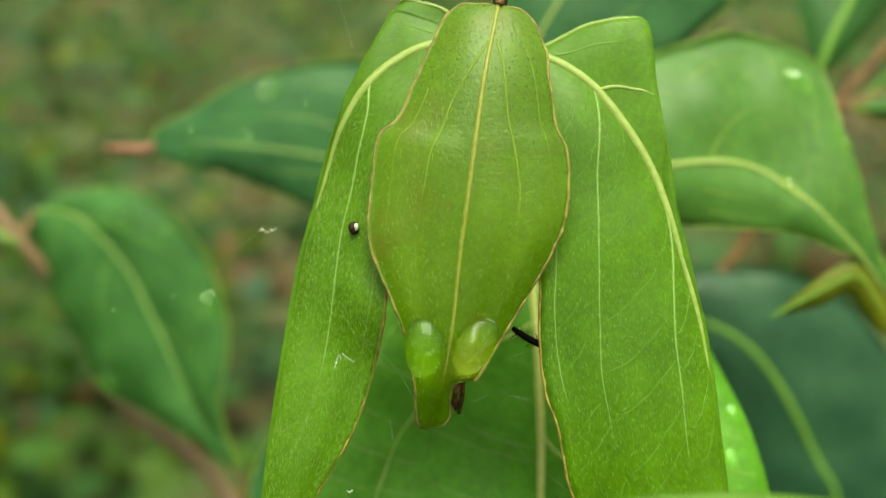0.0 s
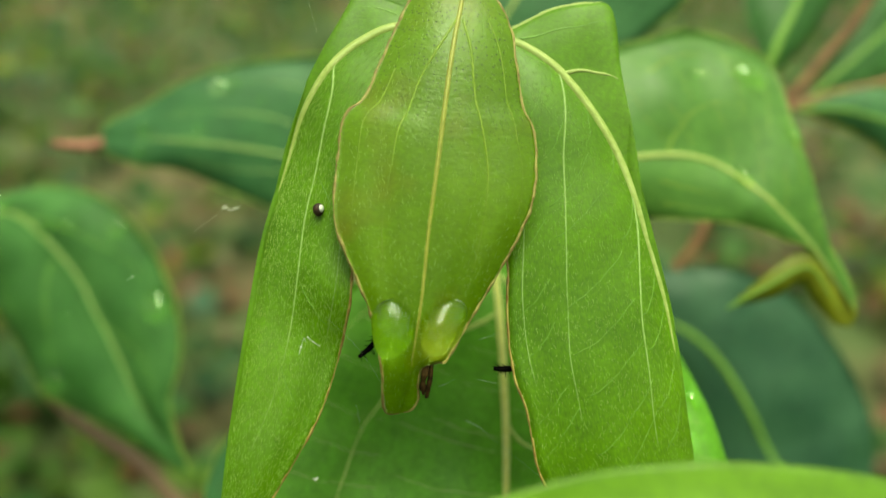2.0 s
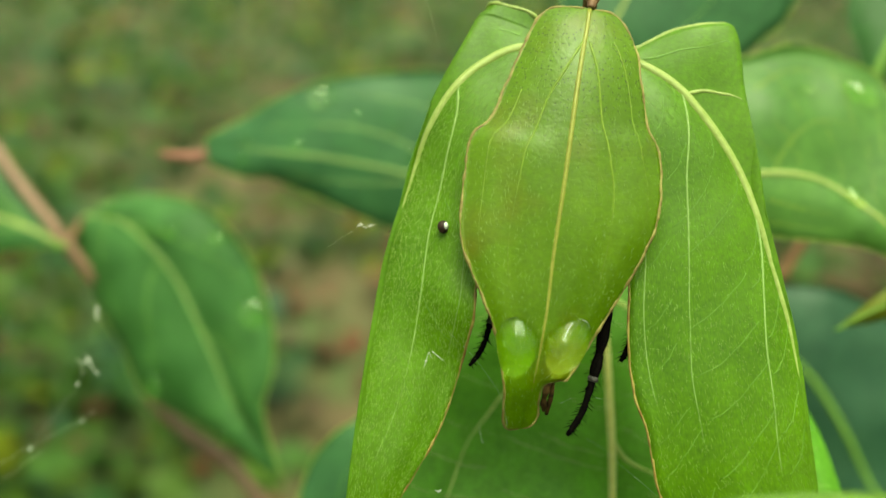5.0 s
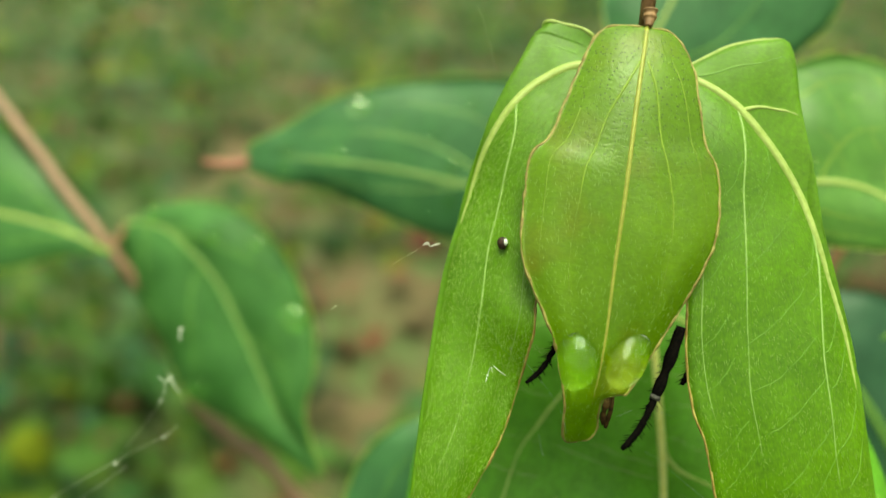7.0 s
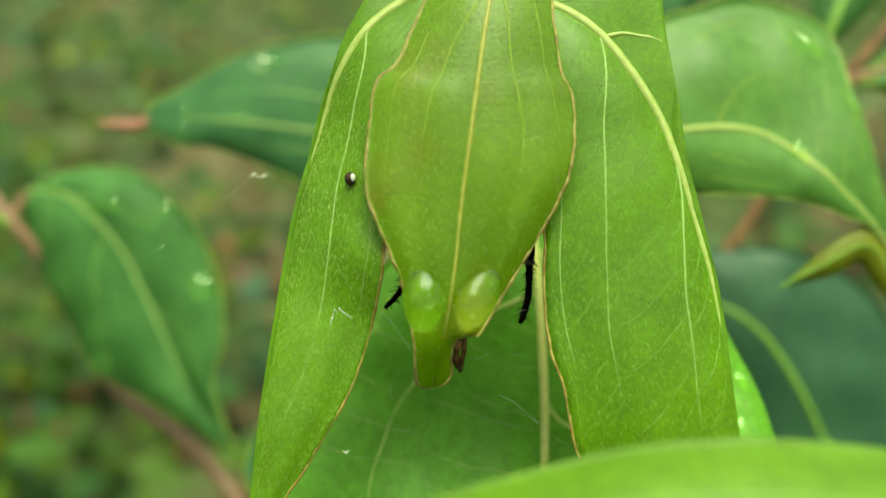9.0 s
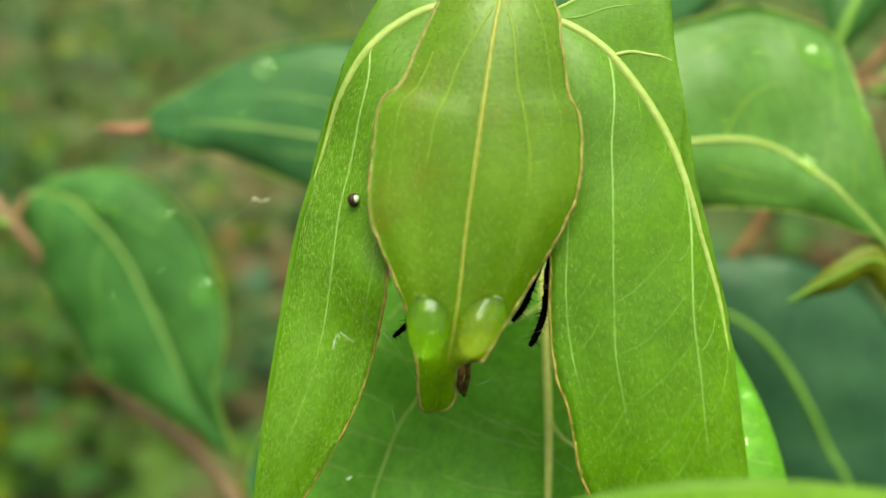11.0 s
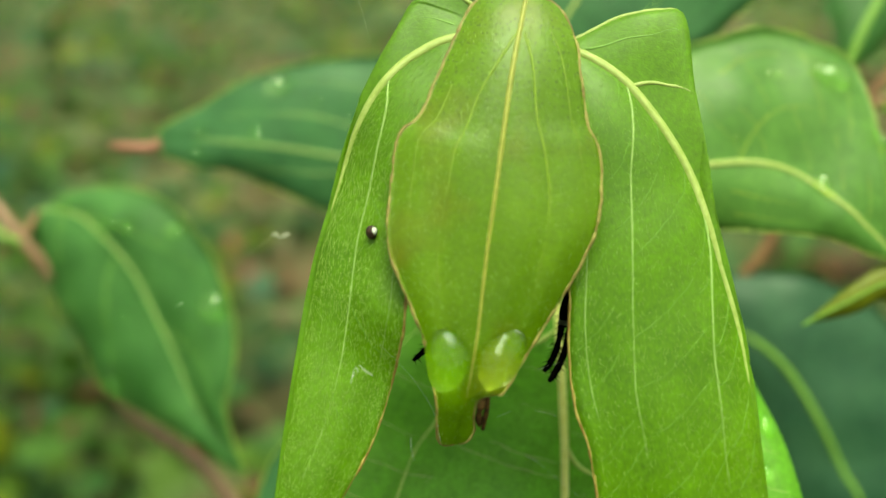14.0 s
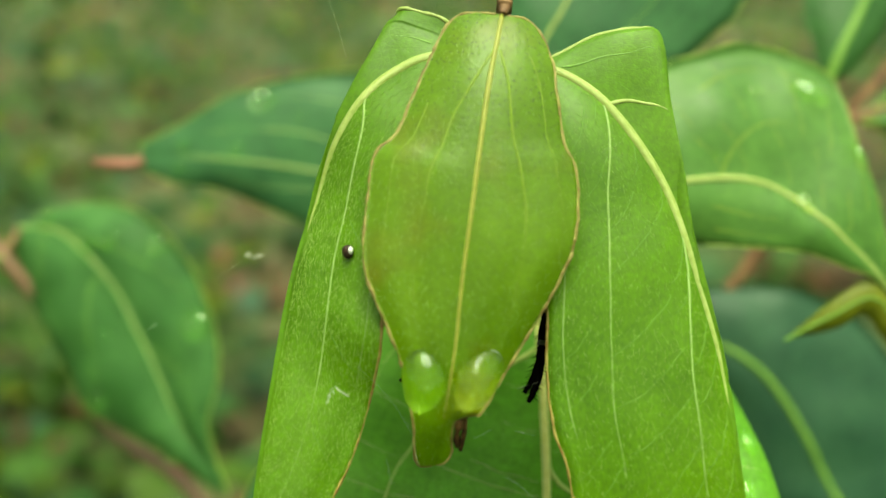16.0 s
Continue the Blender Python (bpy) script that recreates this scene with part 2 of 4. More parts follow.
BARK_DARK = plain_material("dark_seed", (0.010, 0.006, 0.004), (0.045, 0.02, 0.010), 1500, 0.5, gloss=0.2)
DRY = plain_material("dry_brown_edge", (0.012, 0.007, 0.003), (0.06, 0.035, 0.012), 900, 0.85, gloss=0.05)
SILK = plain_material("white_silk", (0.42, 0.45, 0.38), (0.55, 0.57, 0.50), 2000, 0.4)
HAIR = plain_material("pale_hair", (0.29, 0.47, 0.09), (0.44, 0.58, 0.17), 3000, 0.5, glow=0.5)
WATER = water_material()


# ---- building helpers ----
def smooth_curve(points):
    """A smooth curve through the given points: its length run, and the places along it."""
    p = np.asarray(points, float)
    ext = np.vstack([2 * p[0] - p[1], p, 2 * p[-1] - p[-2]])
    a, b, c, d = ext[:-3, None], ext[1:-2, None], ext[2:-1, None], ext[3:, None]
    t = np.linspace(0, 1, 16, endpoint=False)[None, :, None]
    fine = 0.5 * (2 * b + (c - a) * t + (2 * a - 5 * b + 4 * c - d) * t * t + (3 * b - a - 3 * c + d) * t ** 3)
    fine = np.vstack([fine.reshape(-1, p.shape[1]), p[-1:]])
    return np.r_[0, np.cumsum(np.linalg.norm(np.diff(fine, axis=0), axis=1))], fine


def along_curve(curve, us):
    run, fine = curve
    us = np.asarray(us, float) * run[-1]
    return np.stack([np.interp(us, run, fine[:, i]) for i in range(3)], -1)


def spline(points, us):
    """Points at the fractions us of the length of a smooth curve through the given points."""
    return along_curve(smooth_curve(points), us)


def to_world(p):
    p = np.atleast_2d(np.asarray(p, float))
    return p @ PLANT_NP[:3, :3].T + PLANT_NP[:3, 3]


def from_world(x, y, z):
    return tuple(PLANT_INV @ Vector((x, y, z)))


def empty_at(name, p, label, category, group="", kind=""):
    ob = new(name)
    ob.empty_display_size = 0.002
    ob.location = to_world(p)[0]
    return tagged(ob, label, category, group, kind)


def place(ob):
    spot, up = Vector((0, 0, 0)), ob
    while up is not None:
        spot = spot + Vector(up.location)
        up = up.parent
    return spot


def solid(name, verts, faces, material, parent=None, label="", uvs=None, smooth=True):
    """One mesh object from points in the frame of the shoot, under a thing or under a part."""
    w = to_world(verts)
    base = place(parent) if parent else Vector(w[0])
    me = bpy.data.meshes.new(name)
    me.from_pydata((w - np.array(base)).tolist(), [], [tuple(int(i) for i in f) for f in faces])
    if smooth:
        me.polygons.foreach_set("use_smooth", [True] * len(me.polygons))
    if uvs is not None:
        layer = me.uv_layers.new(name="UVMap")
        idx = np.zeros(len(me.loops), int)
        me.loops.foreach_get("vertex_index", idx)
        layer.data.foreach_set("uv", np.asarray(uvs, float)[idx].ravel())
    me.materials.append(material)
    me.update()
    ob = new(name, me)
    if parent:
        ob.parent = parent
    else:
        ob.location = base
    if label:
        tagged(ob, label)
    return ob


def tube_mesh(path, radii, sides=8):
    path = np.asarray(path, float)
    n = len(path)
    radii = np.interp(np.linspace(0, 1, n), np.linspace(0, 1, len(radii)), radii)
    tan = np.gradient(path, axis=0)
    tan /= np.linalg.norm(tan, axis=1)[:, None] + 1e-9
    side = np.cross(tan, (0.13, -0.97, 0.21))
    side /= np.linalg.norm(side, axis=1)[:, None] + 1e-9
    other = np.cross(tan, side)
    ang = np.linspace(0, 2 * np.pi, sides, endpoint=False)
    ring = path[:, None] + radii[:, None, None] * (np.cos(ang)[None, :, None] * side[:, None] + np.sin(ang)[None, :, None] * other[:, None])
    verts = ring.reshape(-1, 3)
    faces = [(i * sides + j, i * sides + (j + 1) % sides, (i + 1) * sides + (j + 1) % sides, (i + 1) * sides + j) for i in range(n - 1) for j in range(sides)]
    faces += [tuple(range(sides))[::-1], tuple((n - 1) * sides + j for j in range(sides))]
    return verts, faces


def tube(name, points, radii, material, parent=None, label="", n=40, sides=8, wobble=0.0):
    path = spline(points, np.linspace(0, 1, n))
    if wobble:
        for i, p in enumerate(path):
            path[i] += np.array(noise.noise_vector(Vector(p) * 0.12)) * wobble
    v, f = tube_mesh(path, radii, sides)
    return solid(name, v, f, material, parent, label)


def joined(pieces):
    verts, faces, at = [], [], 0
    for v, f in pieces:
        verts.append(v)
        faces += [tuple(i + at for i in g) for g in f]
        at += len(v)
    return np.vstack(verts), faces


class Blade:
    """A smooth leaf surface through guide curves that run from base to tip; s is 0 on the midrib, whole numbers on the guides."""

    def __init__(self, guides, mid, bulge=0.8, wave=0.25, seed=0.0, front=(0, -1, 0), quilt=None):
        self.quilt = quilt
        self.guides, self.mid, self.bulge, self.wave, self.seed, self.sign = guides, mid, bulge, wave, seed, 1.0
        self.curves = [smooth_curve(c) for c in guides]
        u, s = np.meshgrid(np.linspace(0.1, 0.9, 9), np.linspace(self.low, self.high, 9))
        _, nrm = self.at(u.ravel(), s.ravel())
        if (nrm @ np.array(front, float)).mean() < 0:
            self.sign = -1.0

    @property
    def low(self):
        return -float(self.mid)

    @property
    def high(self):
        return float(len(self.guides) - 1 - self.mid)

    def raw(self, u, s):
        g = np.stack([along_curve(c, u) for c in self.curves])
        k = np.clip(np.asarray(s, float) + self.mid, 0, len(self.guides) - 1)
        i = np.minimum(k.astype(int), len(self.guides) - 2)
        t = (k - i)[:, None]
        r = np.arange(len(u))
        at_row = lambda j: g[np.clip(j, 0, len(self.guides) - 1), r]
        b, c = at_row(i), at_row(i + 1)
        a = np.where((i > 0)[:, None], at_row(i - 1), 2 * b - c)
        d = np.where((i < len(self.guides) - 2)[:, None], at_row(i + 2), 2 * c - b)
        if len(self.guides) == 3:
            return b + (c - b) * t, t[:, 0], np.linalg.norm(c - b, axis=1)
        span = np.linalg.norm(c - b, axis=1)[:, None]
        tb, tc = 0.5 * (c - a), 0.5 * (d - b)
        tb = tb * np.minimum(1, span / (np.linalg.norm(tb, axis=1)[:, None] + 1e-9))
        tc = tc * np.minimum(1, span / (np.linalg.norm(tc, axis=1)[:, None] + 1e-9))
        p = (2 * t ** 3 - 3 * t * t + 1) * b + (t ** 3 - 2 * t * t + t) * tb + (3 * t * t - 2 * t ** 3) * c + (t ** 3 - t * t) * tc
        return p, t[:, 0], np.linalg.norm(c - b, axis=1)

    def at(self, u, s):
        u, s = np.asarray(u, float), np.asarray(s, float)
        p, t, width = self.raw(u, s)
        e = 0.012
        du = self.raw(np.clip(u + e, 0, 1), s)[0] - self.raw(np.clip(u - e, 0, 1), s)[0]
        ds = self.raw(u, np.clip(s + e, self.low, self.high))[0] - self.raw(u, np.clip(s - e, self.low, self.high))[0]
        nrm = np.cross(du, ds)
        nrm /= np.linalg.norm(nrm, axis=1)[:, None] + 1e-12
        nrm *= self.sign
        lift = self.bulge * np.sin(np.pi * t) * np.minimum(1, width / 12.0)
        lift = np.where(s < -1.001, 0.0, np.where((s < 0) & (self.mid > 1), 0.25 * lift, lift))
        if self.quilt:
            lift = lift + ((s > 0) | (self.mid == 1)) * np.clip((u - 0.15) / 0.35, 0, 1) * self.quilt[0] * np.sin(np.pi * self.quilt[1] * s) ** 2 * np.minimum(1, width / 12.0)
        if self.wave:
            lift = lift + self.wave * np.array([noise.noise(Vector((a * 0.09 + self.seed, b * 0.09, c * 0.09))) for a, b, c in p]) * np.minimum(1, width / 8.0)
        return p + nrm * lift[:, None], nrm


def make_leaf(name, label, guides, mid, material, veins=(), rim=None, rib=0.5, rib_material=None, bulge=0.8, wave=0.25,
              nu=60, nv=9, thick=0.25, group="", cross=0, cross_range=(), seed=0, vein_material=None, rim_r=0.22, front=(0, -1, 0), rib_to=0.97, fuzz=0, rim_low=None, net_material=None, quilt=None):
    blade = Blade(guides, mid, bulge, wave, seed * 3.7, front, quilt)
    thing = empty_at(name, guides[mid][0], label, "leaf", group)
    us = np.linspace(0, 1, nu)
    ss = np.concatenate([np.linspace(k, k + 1, nv, endpoint=False) for k in np.arange(blade.low, blade.high)] + [[blade.high]])
    uu, sv = np.meshgrid(us, ss, indexing="ij")
    top, nrm = blade.at(uu.ravel(), sv.ravel())
    under = top - nrm * thick
    m = len(ss)
    cnt = nu * m
    faces = []
    for i in range(nu - 1):
        for j in range(m - 1):
            a, b, c, d = i * m + j, (i + 1) * m + j, (i + 1) * m + j + 1, i * m + j + 1
            faces += [(a, b, c, d), (d + cnt, c + cnt, b + cnt, a + cnt)]
        for j in (0, m - 1):
            a, b = i * m + j, (i + 1) * m + j
            faces.append((a, b, b + cnt, a + cnt))
    uvs = np.stack([uu.ravel(), sv.ravel()], 1)
    sheet = solid("blade", np.vstack([top, under]), faces, material, thing, uvs=np.vstack([uvs, uvs]))
    rib_material = rib_material or VEIN
    ur = np.linspace(0.0, rib_to, 44)
    p, n0 = blade.at(ur, np.zeros(44))
    v, f = tube_mesh(p - n0 * rib * 0.45, [rib * 0.9, rib * 0.95, rib * 0.88, rib * 0.7, rib * 0.35], 10)
    solid("midrib", v, f, rib_material, thing)
    for path, r, *own in veins:
        c = spline([(a, b, 0) for a, b in path], np.linspace(0, 1, 40))
        p, n0 = blade.at(c[:, 0], c[:, 1])
        v, f = tube_mesh(p - n0 * r * 0.4, [r * 0.8, r, r * 0.85, r * 0.7, r * 0.75, r * 0.45, r * 0.5, r * 0.25], 8)
        solid("vein", v, f, own[0] if own else vein_material or rib_material, sheet)
    if cross:
        rng = random.Random(seed + 5)
        bits = []
        for lo, hi in cross_range:
            for k in range(cross):
                u0 = 0.12 + 0.8 * (k + rng.uniform(-0.3, 0.3)) / cross
                slant, bend = rng.uniform(0.035, 0.06), rng.uniform(1.3, 2.2)
                t = np.linspace(0, 1, 16) if rng.random() < 0.6 else np.linspace(rng.uniform(0, 0.4), 1, 16)
                jit = [0.005 * noise.noise(Vector((4 * a, k * 1.7 + lo, seed))) for a in t]
                u1 = np.clip(u0 + slant * (1 - (1 - t) ** bend) + np.array(jit), 0.02, 0.97)
                p, n0 = blade.at(u1, lo + (hi - lo) * t)
                bits.append(tube_mesh(p - n0 * 0.035, [0.05, 0.085, 0.06, 0.075, 0.06], 5))
        v, f = joined(bits)
        solid("vein_net", v, f, net_material or vein_material or rib_material, sheet)
    if fuzz:
        rng = np.random.RandomState(seed + 50)
        fu, fs = rng.uniform(0.04, 0.97, 3 * fuzz), rng.uniform(max(blade.low, -1.0) if blade.low > -1.5 else 0.04, blade.high, 3 * fuzz)
        wide = blade.raw(fu, fs)[2]
        kept = np.nonzero(rng.uniform(0, 1, 3 * fuzz) < wide / wide.max())[0][:fuzz]
        fu, fs, fuzz = fu[kept], fs[kept], len(kept)
        p, n0 = blade.at(fu, fs)
        ahead, _ = blade.at(np.clip(fu + 0.008, 0, 1), fs + rng.normal(0.004, 0.012, fuzz))
        d = ahead - p
        d /= np.linalg.norm(d, axis=1)[:, None] + 1e-9
        size = rng.uniform(0.25, 0.75, fuzz)[:, None]
        side = np.cross(d, n0) * 0.022
        verts = np.stack([p - side, p + side, p + n0 * 0.035, p + d * size + n0 * size * 0.05], 1).reshape(-1, 3)
        faces = [t for k in range(fuzz) for t in ((4 * k, 4 * k + 2, 4 * k + 3), (4 * k + 2, 4 * k + 1, 4 * k + 3), (4 * k + 1, 4 * k, 4 * k + 3))]
        tagged(solid("hair_fuzz", verts, faces, HAIR, sheet, smooth=False), kind="stuff")
    if rim:
        for s, edge in ((blade.low, rim_low or rim), (blade.high, rim)):
            ue = np.linspace(0.01, 0.995, 260)
            p, n0 = blade.at(ue, np.full(260, s))
            p = p - n0 * thick * 0.5
            p = p + 0.7 * rim_r * np.array([noise.noise_vector(Vector((k * 0.13, s, seed))) for k in range(260)])
            rr = [rim_r * (1.7 if rim_low and s == blade.low else 1.0) * (1 + 0.4 * noise.noise(Vector((k * 0.17, s, seed))) + 0.35 * noise.noise(Vector((k * 0.57, s, seed + 9)))) for k in range(260)]
            v, f = tube_mesh(p, rr, 6)
            solid("margin", v, f, edge, thing)
    return blade, thing


def make_drop(blade, u, s, wide, tall, high, label, group="drops on the leaves", squeeze=0.0, lean=0.0, seed=0, brim=22, belly=0.2):
    """A bead of water that clings to the leaf surface; tall runs towards the leaf tip."""
    e = 0.02
    (c,), (nrm,) = blade.at([u], [s])
    along = (blade.at([u + e], [s])[0][0] - blade.at([u - e], [s])[0][0]) / (2 * e)
    over = (blade.at([u], [s + e])[0][0] - blade.at([u], [s - e])[0][0]) / (2 * e)
    ahead = along - nrm * (along @ nrm)
    ahead /= np.linalg.norm(ahead)
    side = np.cross(nrm, ahead)
    side *= 1 if side @ over > 0 else -1
    inv = np.linalg.pinv(np.stack([along, over], 1))
    rings, seg = 18, 36
    spots, lift, faces = [], [], []
    low = math.sin(radians(brim))
    for i in range(rings + 1):
        a = -radians(brim) + (math.pi / 2 + radians(brim)) * i / rings
        r, h = math.cos(a) ** 0.9 if i < rings else 0.0, (math.sin(a) + low) / (1 + low)
        for j in range(seg):
            b = 2 * math.pi * j / seg
            x, y = math.cos(b) * r, math.sin(b) * r
            w = 1.0 + squeeze * y - 0.5 * abs(squeeze) * (y * y) + 0.05 * noise.noise(Vector((math.cos(b), math.sin(b), seed)))
            spots.append(side * ((x * w + lean * y) * wide) + ahead * (y * tall))
            ripple = 1 + 0.13 * h * noise.noise(Vector((x * 2.6, y * 1.3, seed + 0.5)))
            lift.append(h * (1 + belly * y) * high * ripple - 0.06)
    us = np.array([inv @ p for p in spots]) + np.array([u, s])
    foot, _ = blade.at(np.clip(us[:, 0], 0, 1), np.clip(us[:, 1], blade.low, blade.high))
    verts = np.vstack([foot + np.array(lift)[:, None] * nrm, foot - 0.08 * nrm])
    half = (rings + 1) * seg
    for i in range(rings):
        for j in range(seg):
            k = (j + 1) % seg
            quad = (i * seg + j, i * seg + k, (i + 1) * seg + k, (i + 1) * seg + j)
            faces += [quad, tuple(v + half for v in quad[::-1])]
    if np.cross(side, ahead) @ nrm < 0:
        faces = [f[::-1] for f in faces]
    ob = solid("water_drop", verts, faces, WATER)
    ob.visible_shadow = False
    return tagged(ob, label, "water drop", group)


# ---- ground and undergrowth ----
def scatter(name, count, spots, size, tilt, material, label, seed):
    rng = random.Random(seed)
    verts, faces = [], []
    outline = ((0.0, 0.0), (0.25, 0.36), (0.55, 0.42), (0.82, 0.24), (1.0, 0.0))
    for _ in range(count):
        x, y, z = spots(rng)
        length = rng.uniform(*size)
        m = pose(x, y, z, rng.uniform(-tilt, tilt), rng.uniform(-tilt, tilt), rng.uniform(0, 360)) @ Matrix.Scale(length, 4)
        at, fold, droop = len(verts), rng.uniform(0.05, 0.35), rng.uniform(0, 0.5)
        for a, b in outline:
            for sgn in (-1, 0, 1):
                verts.append(m @ Vector((a, sgn * b * 0.9, fold * b * abs(sgn) - droop * a * a)))
        for k in range(4):
            for j in range(2):
                q0 = at + 3 * k + j
                faces.append((q0, q0 + 3, q0 + 4, q0 + 1))
    me = bpy.data.meshes.new(name)
    me.from_pydata([tuple(v) for v in verts], [], faces)
    me.polygons.foreach_set("use_smooth", [True] * len(me.polygons))
    me.materials.append(material)
    return tagged(new(name, me), label, "plants", kind="stuff")


def build_ground():
    bm = bmesh.new()
    side, cells = 6.0, 60
    grid = [[bm.verts.new((-side + 2 * side * i / cells, -2 + 2 * side * j / cells,
                           0.05 * noise.noise(Vector((i * 0.35, j * 0.35, 0))) + 0.02 * noise.noise(Vector((i * 1.3, j * 1.3, 4)))))
             for j in range(cells + 1)] for i in range(cells + 1)]
    for i in range(cells):
        for j in range(cells):
            bm.faces.new((grid[i][j], grid[i + 1][j], grid[i + 1][j + 1], grid[i][j + 1]))
    edge = [grid[i][0] for i in range(cells + 1)] + [grid[cells][j] for j in range(1, cells + 1)]
    edge += [grid[i][cells] for i in range(cells - 1, -1, -1)] + [grid[0][j] for j in range(cells - 1, 0, -1)]
    far = []
    for v in edge:
        d = Vector((v.co.x, v.co.y - 4, 0)).normalized() * 900
        far.append(bm.verts.new((d.x, d.y, -0.5)))
    for k in range(len(edge)):
        a = (k + 1) % len(edge)
        bm.faces.new((edge[k], far[k], far[a], edge[a]))
    bmesh.ops.recalc_face_normals(bm, faces=bm.faces)
    me = bpy.data.meshes.new("ground")
    bm.to_mesh(me)
    me.polygons.foreach_set("use_smooth", [True] * len(me.polygons))
    me.materials.append(ground_material())
    tagged(new("ground", me), "brown forest soil with moss and litter", "ground", kind="structure")


def spot(rng, least, most):
    r, a = least + (most - least) * rng.random() ** 0.8, rng.uniform(0, 2 * math.pi)
    return r * math.cos(a), 0.2 + r * math.sin(a)


def bed(rng):
    x, y = spot(rng, 0.2, 7.0)
    return x, y, 0.02 + rng.random() * 0.05


def clumps(rng):
    while True:
        x, y = spot(rng, 0.45, 7.0)
        if noise.noise(Vector((x * 2.5, y * 2.5, 9))) > -0.08:
            return x, y, 0.04 + rng.random() ** 2 * (0.22 + 0.05 * math.hypot(x, y))


def build_thicket():
    """The wall of bushes that closes the clearing all round."""
    bm = bmesh.new()
    seg, rows = 96, 18
    shell = []
    for layer in (0.0, 0.4):
        ring = []
        for i in range(seg):
            a = 2 * math.pi * i / seg
            col = []
            for j in range(rows + 1):
                z = 2.2 * j / rows
                k = Vector((math.cos(a) * 4, math.sin(a) * 4, z))
                r = 8.0 + layer + 0.9 * noise.noise(k * 0.6) + 0.5 * noise.noise(k * 1.7)
                top = 0.8 * noise.noise(Vector((math.cos(a) * 3, math.sin(a) * 3, 11))) if j == rows else 0
                col.append(bm.verts.new((r * math.cos(a), 1.0 + r * math.sin(a), z - 0.1 + top)))
            ring.append(col)
        shell.append(ring)
    for i in range(seg):
        n1 = (i + 1) % seg
        for j in range(rows):
            bm.faces.new((shell[0][i][j], shell[0][i][j + 1], shell[0][n1][j + 1], shell[0][n1][j]))
            bm.faces.new((shell[1][i][j], shell[1][n1][j], shell[1][n1][j + 1], shell[1][i][j + 1]))
        bm.faces.new((shell[0][i][rows], shell[1][i][rows], shell[1][n1][rows], shell[0][n1][rows]))
    me = bpy.data.meshes.new("backdrop")
    bm.to_mesh(me)
    me.polygons.foreach_set("use_smooth", [True] * len(me.polygons))
    me.materials.append(plain_material("far_thicket", (0.02, 0.045, 0.012), (0.06, 0.11, 0.025), 2.0, 0.8, 0.2))
    tagged(new("backdrop", me), "dense dark green thicket round the clearing", "bushes", kind="structure")


build_ground()
build_thicket()
scatter("leaf_litter", 9000, bed, (0.03, 0.08), 25, litter_material("dead_leaves", [
    (0.0, (0.060, 0.032, 0.015)), (0.3, (0.068, 0.050, 0.020)), (0.5, (0.045, 0.030, 0.012)), (0.62, (0.120, 0.034, 0.022)), (0.85, (0.080, 0.075, 0.030))]),
    "fallen brown and reddish leaves on the soil", 3)
scatter("undergrowth", 44000, clumps, (0.025, 0.07), 50, litter_material("low_greens", [
    (0.0, (0.026, 0.074, 0.036)), (0.25, (0.022, 0.066, 0.014)), (0.45, (0.034, 0.084, 0.010)), (0.62, (0.050, 0.098, 0.010)), (0.8, (0.120, 0.150, 0.008))], 0.3),
    "low green plants out of focus on the forest floor", 4)

# ---- stems ----
shoot = empty_at("shrub_stem", from_world(0.12, 0.28, 0.0), "thin brown shrub stem arching over and hanging down", "stem")
tube("stem", [from_world(0.12, 0.28, -0.02), from_world(0.10, 0.26, 0.4)] + [(57.1, 212.0, -87.3), (68.4, 206.0, -18.1), (77.1, 203.0, -2.1), (80.8, 201.0, 5.3), (95.7, 198.0, 30.0), (103.3, 196.0, 40.6), (112.0, 194.0, 50.9), (121.2, 190.0, 64.5)]
     + [(120.1, 180.0, 88.9), (79.1, 150.0, 106.2), (32.9, 122.0, 80.0), (11.1, 103.0, 47.1), (8.1, 99.5, 36.0), (7.5, 99.2, 32.8), (7.5, 101.0, 32.2)],
     [3.4, 3.1, 2.8, 2.7, 2.5, 2.0, 1.5, 1.2, 1.0], BARK, shoot, n=120, sides=10, wobble=0.5)
tube("petiole", [(7.5, 101.0, 32.2), (7.2, 104.0, 30.7), (6.0, 103.6, 27.9), (4.6, 103.0, 26.9)], [0.9, 0.7, 0.7], BARK, shoot, n=16)
tube("petiole", [(7.5, 101.0, 32.2), (8.3, 104.0, 30.7), (9.6, 103.6, 27.9), (11.2, 103.0, 26.3)], [0.9, 0.7, 0.7], BARK, shoot, n=16)
tube("petiole", [(7.6, 98.5, 33.4), (7.4, 98.4, 32.2), (7.1, 98.0, 31.0)], [1.05, 0.8, 0.95, 0.7, 0.6, 0.45], BARK, shoot, n=18, sides=12, wobble=0.25)

tube("twig", [(99.9, 195.3, 35.6), (106.5, 194.8, 37.9), (116.9, 194.1, 40.8), (129.3, 194.2, 44.0), (148.7, 194.8, 51.9)], [1.3, 1.0, 0.9, 0.6], BARK, shoot, n=24)

